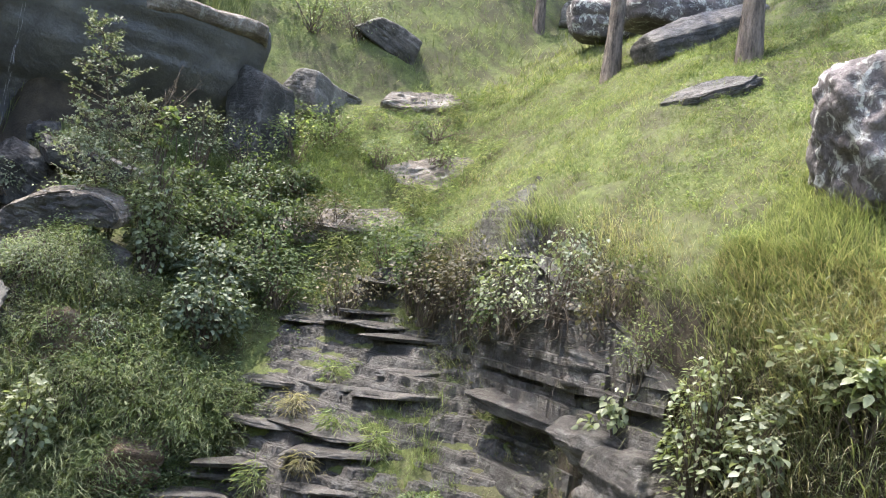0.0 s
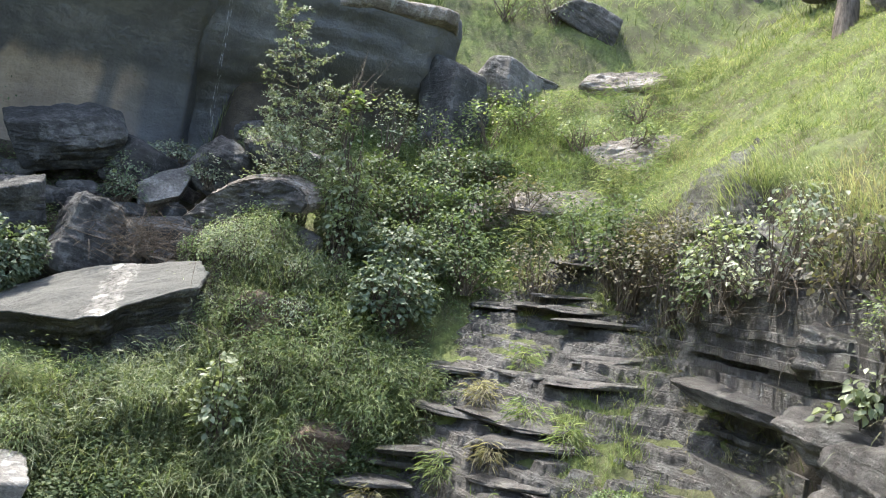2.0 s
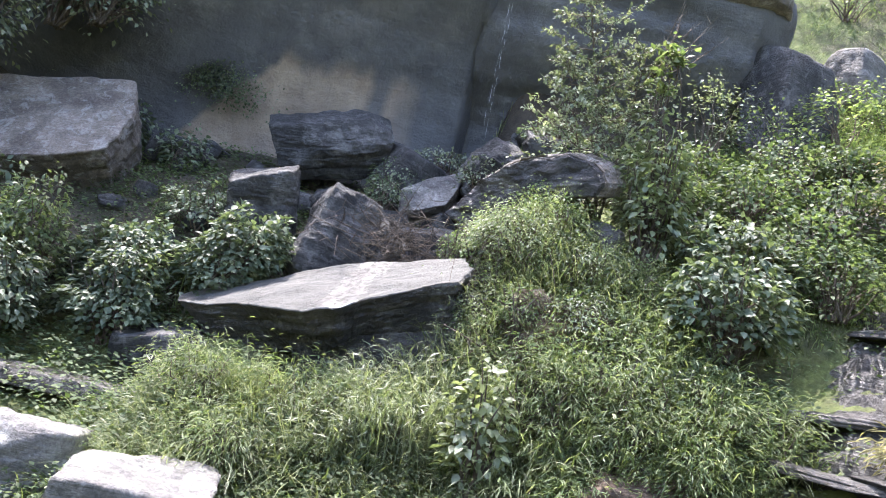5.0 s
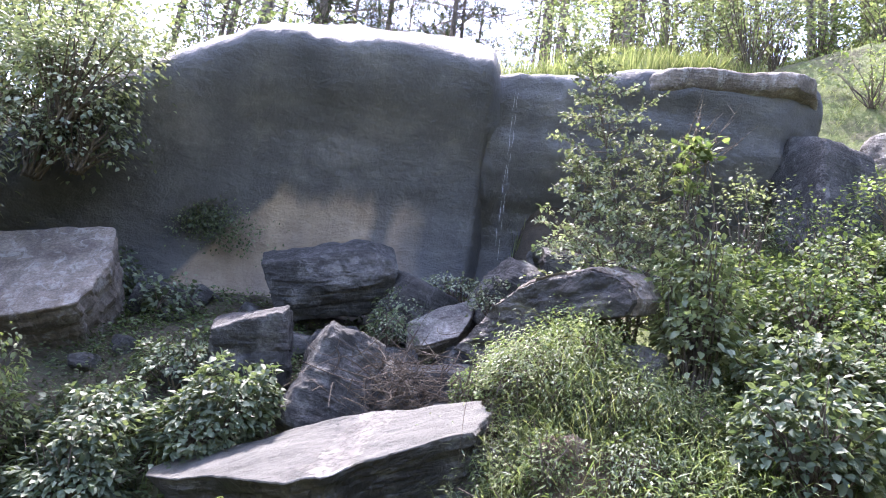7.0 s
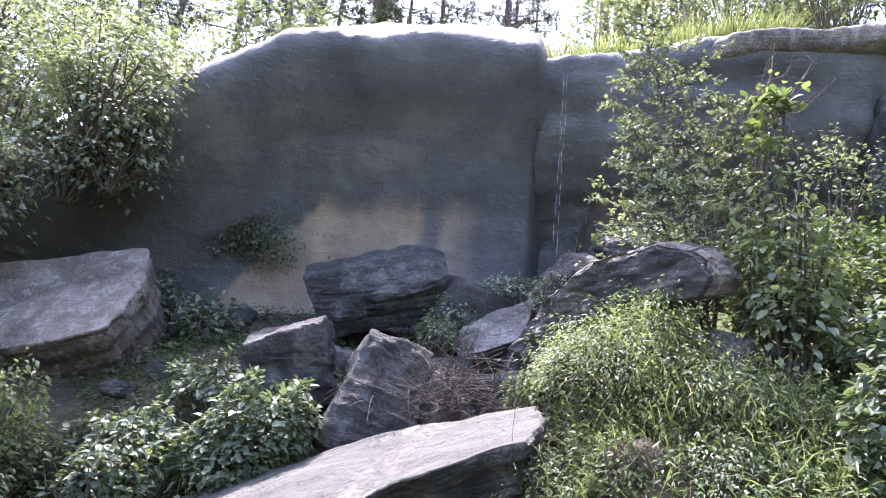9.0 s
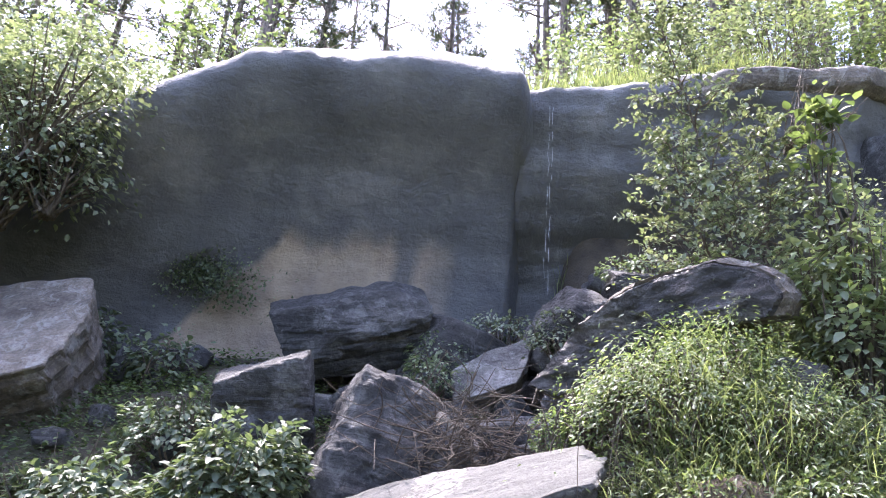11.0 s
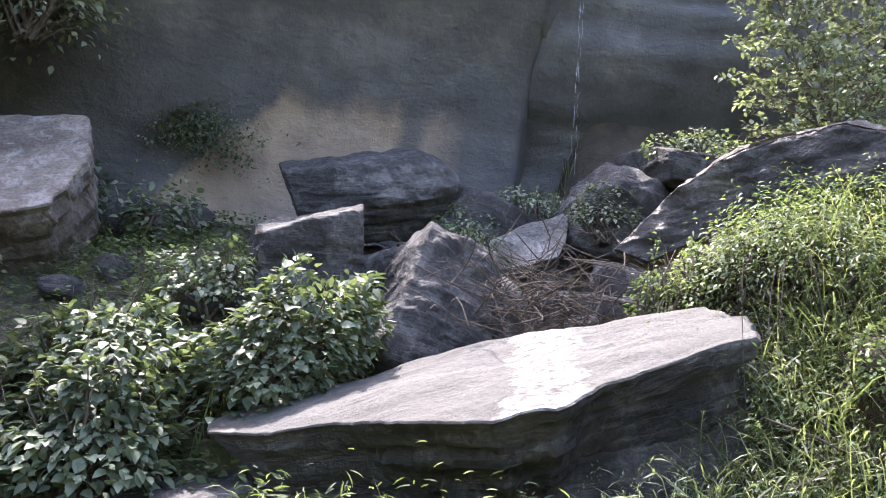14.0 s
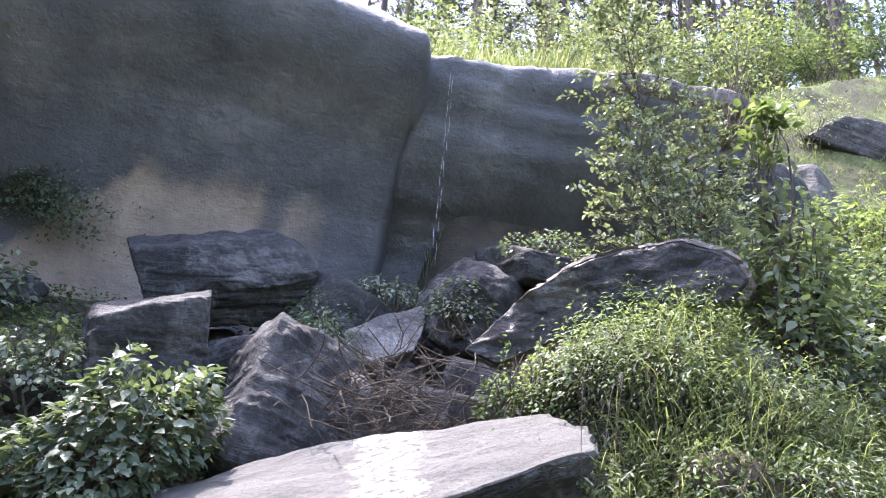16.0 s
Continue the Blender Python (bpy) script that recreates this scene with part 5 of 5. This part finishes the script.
def canes(name, label, mat, n, box, keep, length, seed, leaf=0.085, count=9, lean=0.5, pull=(0, 0), plume=0.0, wide=0.2):
    """Leafy grass: arching stalks set with narrow drooping leaves on both sides, some ending in a seed head."""
    rng = np.random.default_rng(seed)
    x, y = scatter(n, *box, rng, keep)
    n = len(x)
    L = rng.uniform(*length, n) * (0.7 + 0.5 * patchy(x, y, 1.7, -0.4, 0.4, seed))
    a = rng.uniform(0, 2 * np.pi, n)
    h = np.stack([np.cos(a), np.sin(a)], -1) * (lean * rng.uniform(0.2, 1, n))[:, None] + np.asarray(pull)
    root = np.stack([x, y, ground(x, y) - 0.03], -1)

    def along(t):
        c = root.copy()
        c[:, :2] += h * (L * t * (0.35 + 0.65 * t))[:, None]
        c[:, 2] += L * (t - 0.32 * t * t * t)
        return c

    P, W, S, paths = [], [], [], []
    for k in range(count):
        t = 0.22 + 0.78 * (k + 0.5) / count
        b = a + (k % 2) * np.pi + rng.normal(0, 0.7, n)
        P.append(along(t))
        W.append(np.stack([np.cos(b) + h[:, 0], np.sin(b) + h[:, 1], rng.normal(0.05, 0.45, n)], -1))
        S.append(leaf * rng.uniform(0.6, 1.3, n))
    pieces = [leaves(np.concatenate(P), np.concatenate(W), np.concatenate(S), rng, True, wide)]
    rows = [along(t) for t in (0.0, 0.4, 0.75, 1.0)]
    V = np.stack([p + np.array([o, 0, 0]) * (1.0 if j < 3 else 0.4) for j, p in enumerate(rows) for o in (-0.0022, 0.0022)], 1)
    q = np.concatenate([np.array([[2 * j, 2 * j + 1, 2 * j + 3, 2 * j + 2]]) + (np.arange(n) * 8)[:, None] for j in range(3)])
    pieces.append((V.reshape(-1, 3), [q]))
    if plume:
        k = rng.uniform(0, 1, n) < plume
        tip = along(1.0)[k]
        m = len(tip)
        pos = np.repeat(tip, 14, 0) + rng.normal(0, 0.012, (14 * m, 3)) + np.tile(np.linspace(0, 0.09, 14), m)[:, None] * np.array([0.2, -0.2, 0.8])
        pieces.append(leaves(pos, rng.normal(0, 1, (14 * m, 3)) + np.array([0, 0, 1.0]), np.full(14 * m, 0.018), rng, True, 0.5))
    return thing(name, label, "grass", mesh_np(name, *join(*pieces)), mat, kind="stuff")


canes("slab_canes", "tall leafy seeding grass in front of the tilted slab", LEAF_P, 1500, (-0.25, 1.7, 3.45, 4.25), lambda x, y: (0.6 + 0.4 * patchy(x, y, 2.0, -0.3, 0.1, 41)) * sm(1.35, 0.95, x + 0.4 * (y - 3.8)), (0.6, 0.95), 631, 0.085, 11, 0.45, (0.0, -0.1), 0.3)
canes("gully_canes", "leafy seeding grass thinning out towards the gully", LEAF_P, 700, (-1.6, 0.1, 3.4, 4.2), lambda x, y: 0.5 + 0.5 * patchy(x, y, 2.0, -0.3, 0.1, 46), (0.35, 0.6), 636, 0.075, 9, 0.5, (0.0, -0.15), 0.2)
canes("left_canes", "olive green leafy grass sloping down to the gully", GRASS, 1600, (-2.0, 0.9, 3.0, 4.2), lambda x, y: 0.6 + 0.4 * patchy(x, y, 2.0, -0.2, 0.2, 44), (0.3, 0.6), 632, 0.07, 9, 0.6, (0.0, -0.15))
canes("bright_canes", "bright yellow-green leafy grass on the lower bank", LEAF_Y, 2600, (0.7, 3.3, 2.95, 4.05), lambda x, y: (0.45 + 0.55 * patchy(x, y, 1.3, -0.25, 0.1, 5)) * np.maximum(sm(3.8, 3.55, y), sm(1.95, 2.2, x)), (0.35, 0.65), 633, 0.1, 9, 0.6, (0.0, -0.25), 0.0, 0.17)
canes("mound_canes", "feathery yellow-green grass covering the mound", GRASS, 2000, (0.5, 2.4, 3.7, 4.65), lambda x, y: np.exp(-((x - 1.4) / 0.8) ** 2 - ((y - 4.35) / 0.33) ** 2) * 1.6, (0.25, 0.52), 634, 0.042, 11, 0.8, (-0.1, -0.22), 0.1, 0.2)
canes("bank_side_canes", "straw-coloured leafy grass hanging over the bank side", DRY, 1600, (3.6, 4.6, -3.9, -1.5), lambda x, y: 0.5 + 0.5 * patchy(x, y, 1.5, -0.2, 0.2, 47), (0.2, 0.4), 637, 0.08, 8, 0.8, (-0.4, -0.1), 0.0, 0.16)
canes("near_bank_canes", "sunlit leafy grass on the near bank", LEAF_P, 2600, (2.9, 5.0, -4.4, -1.3), lambda x, y: 0.5 + 0.5 * patchy(x, y, 1.5, -0.2, 0.2, 45), (0.25, 0.5), 635, 0.09, 8, 0.7, (-0.3, -0.1), 0.0, 0.15)


def top_grass(name, label, mat, n, x0, x1, y0, y1, zf, length, seed):
    rng = np.random.default_rng(seed)
    x, y = rng.uniform(x0, x1, n), rng.uniform(y0, y1, n)
    me = mesh_np(name, *blades(x, y, zf(x, y), rng.uniform(*length, n), rng, lean=0.4, droop=0.7, width=0.0035))
    return thing(name, label, "grass", me, mat, kind="stuff")


top_grass("ledge_grass", "tall sunlit grass along the cliff top", GRASS, 16000, 0.6, 3.6, 8.2, 10.2, lambda x, y: 6.5 + 0.2 * (x - 0.7) + 0.05 * (y - 8.3), (0.35, 0.85), 620)
top_grass("shelf_grass", "short yellow-green grass on a shelf under the ledge", GRASS, 5000, 1.05, 2.7, 7.15, 8.2, lambda x, y: ground(x, y) - 0.02, (0.06, 0.2), 627)
top_grass("crest_grass", "grass and herbs behind the cliff top", GRASS, 16000, 0.8, 5.2, 8.9, 13, lambda x, y: ground(x, y) - 0.02, (0.2, 0.6), 621)


# low herbs carpet the hollow
def herbs(name, label, mat, n, box, keep, size, high, seed):
    rng = np.random.default_rng(seed)
    x, y = scatter(n, *box, rng, keep)
    z = ground(x, y) + rng.uniform(0.0, 1, len(x)) ** 1.5 * high
    a = rng.uniform(0, 2 * np.pi, len(x))
    way = np.stack([np.cos(a), np.sin(a), rng.normal(0.1, 0.3, len(x))], -1)
    me = mesh_np(name, *leaves(np.stack([x, y, z], -1), way, rng.uniform(*size, len(x)), rng, True, 1.3))
    return thing(name, label, "herbs", me, mat, kind="stuff")


def wall_plants():
    """Small plants that cling to the shaded cliff beside the tan patch."""
    rng = np.random.default_rng(711)
    n = 2600
    x = rng.normal(-2.9, 0.38, n)
    z = 4.35 - 0.25 * (x + 2.9) + rng.normal(0, 0.16, n)
    P = np.stack([x, 8.52 - 0.12 * rng.uniform(0, 1, n), z], -1)
    me = mesh_np("wall_plants", *leaves(P, rng.normal(0, 1, (n, 3)) + np.array([0, -0.4, -0.6]), rng.uniform(0.03, 0.06, n), rng, True, 1.3))
    thing("wall_plants", "dark ferny plants clinging to the shaded cliff", "plants", me, LEAF, kind="stuff")


wall_plants()
herbs("low_herbs", "low green herbs carpeting the hollow", HERB, 60000, (-3.2, 3.2, -0.5, 3.4), lambda x, y: 0.3 + 0.7 * patchy(x, y, 1.1, -0.3, 0.2, 1), (0.02, 0.05), 0.14, 701)
herbs("bank_herbs", "leafy green herbs on the lower bank", HERB, 50000, (-1.9, 3.6, 2.6, 4.3), lambda x, y: 0.35 + 0.65 * patchy(x, y, 1.3, -0.2, 0.2, 2), (0.025, 0.055), 0.3, 702)
herbs("yellow_herbs", "yellow-green herbs below the slab", LEAF_Y, 12000, (-1.9, 3.3, 2.9, 4.3), lambda x, y: patchy(x, y, 1.0, 0.0, 0.3, 3), (0.025, 0.05), 0.34, 703)
herbs("mound_herbs", "small-leaved herbs on the mound", LEAF_Y, 70000, (0.3, 2.6, 3.6, 5.2), lambda x, y: np.exp(-((x - 1.35) / 0.8) ** 2 - ((y - 4.3) / 0.55) ** 2), (0.018, 0.04), 0.26, 704)
herbs("terrace_herbs", "green herbs on the slope below the cliff", HERB, 60000, (2.2, 6.6, 3.6, 8.6), lambda x, y: 0.3 + 0.7 * patchy(x, y, 1.0, -0.2, 0.3, 4), (0.025, 0.06), 0.25, 705)
herbs("hill_herbs", "small herbs in the meadow", LEAF_Y, 70000, (4.5, 11, -3.5, 8), lambda x, y: sm(0.1, 0.5, x - edge_of(y)) * (0.2 + 0.8 * patchy(x, y, 0.7, -0.1, 0.3, 5)), (0.02, 0.04), 0.08, 706)
herbs("recess_herbs", "dark low plants among shaded rubble", HERB, 26000, (-3.6, 0.6, 5.3, 8.4), lambda x, y: 0.45 + 0.55 * patchy(x, y, 1.4, -0.1, 0.3, 15), (0.03, 0.06), 0.18, 709)
herbs("turf_patches", "darker herb patches in the turf", HERB, 60000, (4.4, 11, -4, 9), lambda x, y: sm(0.2, 0.5, x - edge_of(y)) * patchy(x, y, 1.6, 0.15, 0.4, 31), (0.02, 0.045), 0.1, 710)
herbs("gully_herbs", "dark herbs in the wet gully", HERB, 9000, (-3.8, -1.2, 3.6, 5.4), lambda x, y: 0.9 + 0 * x, (0.03, 0.07), 0.3, 707)
herbs("bank_face_herbs", "dry herbs on the bank face", LEAF_B, 14000, (3.4, 5.4, -4, 3.4), lambda x, y: sm(-0.25, 0.05, x - edge_of(y)) * sm(0.75, 0.4, x - edge_of(y)), (0.025, 0.055), 0.25, 708)


# ---- pines ----
def pine(seed, height, radius):
    rng = np.random.default_rng(seed)
    ob = thing("pine_tree", "tall pine with scaly brown trunk on the hill", "tree", group="pines on the hill")
    t = np.linspace(0, 1, 16)
    bend = rng.normal(0, 0.25, 2)
    T = [(bend[0] * s * s, bend[1] * s * s, height * s - 0.3, radius * (1 - 0.8 * s) * (1.35 if s == 0 else 1)) for s in t]
    part("trunk", mesh_np("trunk", *tubes([T], 12)), BARK, ob)
    limbs, P, W = [], [], []
    for k in range(46):
        s = rng.uniform(0.36, 0.99)
        a = rng.uniform(0, 2 * np.pi)
        ln = (1.15 - s) * height * 0.26 * rng.uniform(0.6, 1.2)
        r0 = np.array([bend[0] * s * s, bend[1] * s * s, height * s - 0.3])
        d = np.array([math.cos(a), math.sin(a), rng.uniform(-0.1, 0.35)])
        pts = [r0 + d * ln * q + np.array([0, 0, 0.12 * ln * q * q]) for q in (0, 0.35, 0.7, 1.0)]
        limbs.append([(*p, radius * 0.22 * (1 - 0.8 * q)) for p, q in zip(pts, (0, 0.35, 0.7, 1.0))])
        for q in np.linspace(0.35, 1.0, 7):
            c = r0 + d * ln * q + np.array([0, 0, 0.12 * ln * q * q]) + rng.normal(0, 0.16, 3)
            P.append(np.repeat(c[None], 16, 0))
            W.append(rng.normal(0, 1, (16, 3)) + d * 0.6 + np.array([0, 0, 0.5]))
    part("branchwork", mesh_np("branchwork", *tubes(limbs, 5)), BARK, ob)
    P, W = np.concatenate(P), np.concatenate(W)
    part("crown", mesh_np("crown", *leaves(P, W, rng.uniform(0.2, 0.36, len(P)), rng, True, 0.16)), NEEDLE, ob, "dark green needle crown")
    return ob


_kinds = [pine(801, 15, 0.155), pine(802, 17, 0.16), pine(803, 13, 0.14)]
_r = np.random.default_rng(88)
_spots = [(9.6, 4.25, 0), (8.95, 1.15, 1), (12.5, 9.5, 2)]
while len(_spots) < 84:
    x, y = _r.uniform(-8, 30), _r.uniform(12.2, 36)
    if x < 2 and y < 19 or x > 11 and y < 0.8 * x + 3:
        continue
    if all((x - a) ** 2 + (y - b) ** 2 > 2.2 for a, b, _ in _spots):
        _spots.append((x, y, int(_r.integers(0, 3))))
while len(_spots) < 104:
    x, y = _r.uniform(-18, -3.5), _r.uniform(12.5, 26)
    if all((x - a) ** 2 + (y - b) ** 2 > 2.2 for a, b, _ in _spots):
        _spots.append((x, y, int(_r.integers(0, 3))))
_used = set()
for x, y, k in _spots:
    m = pose(x, y, G(x, y), _r.uniform(-2, 2), _r.uniform(-2, 2), _r.uniform(0, 360))
    if k in _used:
        copy_thing(_kinds[k], m)
    else:
        _kinds[k].matrix_basis = m
        _used.add(k)


# ---- fallen brushwood, roots and dripping water ----
def tangle(name, label, at, size, n, length, thick, seed, category, mat):
    rng = np.random.default_rng(seed)
    paths = []
    for _ in range(n):
        c = np.array(at) + rng.normal(0, 0.5, 3) * size
        d = rng.normal(0, 1, 3) * np.array([1, 0.7, 0.45])
        d /= np.linalg.norm(d)
        b = rng.normal(0, 0.55, 3)
        ln = length * rng.uniform(0.4, 1.2)
        r = thick * rng.uniform(0.4, 1.2)
        paths.append([(*(c + d * ln * s + b * ln * s * s), r * (1 - 0.7 * abs(s))) for s in (-0.5, -0.3, -0.1, 0.1, 0.3, 0.5)])
    return thing(name, label, category, mesh_np(name, *tubes(paths, 5)), mat, kind="stuff")


tangle("brushwood", "tangle of dead brown twigs caught among rocks", (0.12, 5.75, 2.3), (0.55, 0.35, 0.35), 230, 0.6, 0.0048, 901, "twigs", TWIG)
tangle("bank_roots", "bare roots hanging out of the earth bank", (1.5, 3.95, 1.45), (0.5, 0.1, 0.4), 60, 0.5, 0.007, 902, "roots", TWIG)
tangle("bank_twigs", "dry twigs hanging over the stream bank", (4.5, 0.2, 2.7), (0.25, 1.1, 0.4), 90, 0.5, 0.004, 903, "twigs", TWIG)


def drip():
    rng = np.random.default_rng(31)
    m = Mat("dripping_water", 0.08)
    m.col((0.9, 0.92, 0.95))
    m.b.inputs["Transmission Weight"].default_value = 0.6
    m.b.inputs["IOR"].default_value = 1.33
    paths = []
    for x, y in ((0.86, 7.72), (0.9, 7.75)):
        z = 6.3
        while z > 4.3:
            ln = rng.uniform(0.05, 0.3)
            paths.append([(x + rng.normal(0, 0.012), y, z, 0.001), (x + rng.normal(0, 0.008), y, z - ln / 2, 0.0022), (x, y, z - ln, 0.001)])
            z -= ln + rng.uniform(0.01, 0.12)
    thing("dripping_water", "thin strands of water dripping from the cliff lip", "water", mesh_np("dripping_water", *tubes(paths, 5)), m.m, kind="stuff")


drip()


def bare_twig():
    rng = np.random.default_rng(44)
    paths = []
    for k in range(16):
        a = np.array([2.2, 5.1, 4.3])
        e = a + np.array([rng.uniform(0.1, 0.75), rng.uniform(-0.2, 0.3), rng.uniform(0.3, 0.95)])
        m1 = (a + e) / 2 + rng.normal(0, 0.05, 3)
        paths.append([(*a, 0.008), (*m1, 0.005), (*e, 0.0015)])
        for _ in range(3):
            s = m1 + (e - m1) * rng.uniform(0, 0.8)
            paths.append([(*s, 0.003), (*(s + rng.normal(0, 0.07, 3) + np.array([0, 0, 0.05])), 0.0012)])
    thing("bare_twigs", "bare dead twigs beside the mound tree", "twigs", mesh_np("bare_twigs", *tubes(paths, 4)), TWIG, kind="stuff")


bare_twig()


def vines():
    rng = np.random.default_rng(77)
    paths = []
    for k in range(6):
        x, y = 0.85 + rng.uniform(-0.2, 0.35), 4.22 + rng.uniform(-0.1, 0.08)
        z, ln = 2.15 + rng.uniform(-0.2, 0.15), rng.uniform(0.35, 0.8)
        pts = [(x + 0.06 * math.sin(2.3 * s + k), y - 0.05 * s, z - ln * s * s + 0.12 * math.sin(3.1 * min(s, 1)), 0.003 * (1 - 0.6 * s)) for s in np.linspace(0, 1, 7)]
        paths.append(pts)
    thing("hanging_vines", "dry brown vines hanging over the slab's end", "vines", mesh_np("hanging_vines", *tubes(paths, 5)), TWIG, kind="stuff")


vines()
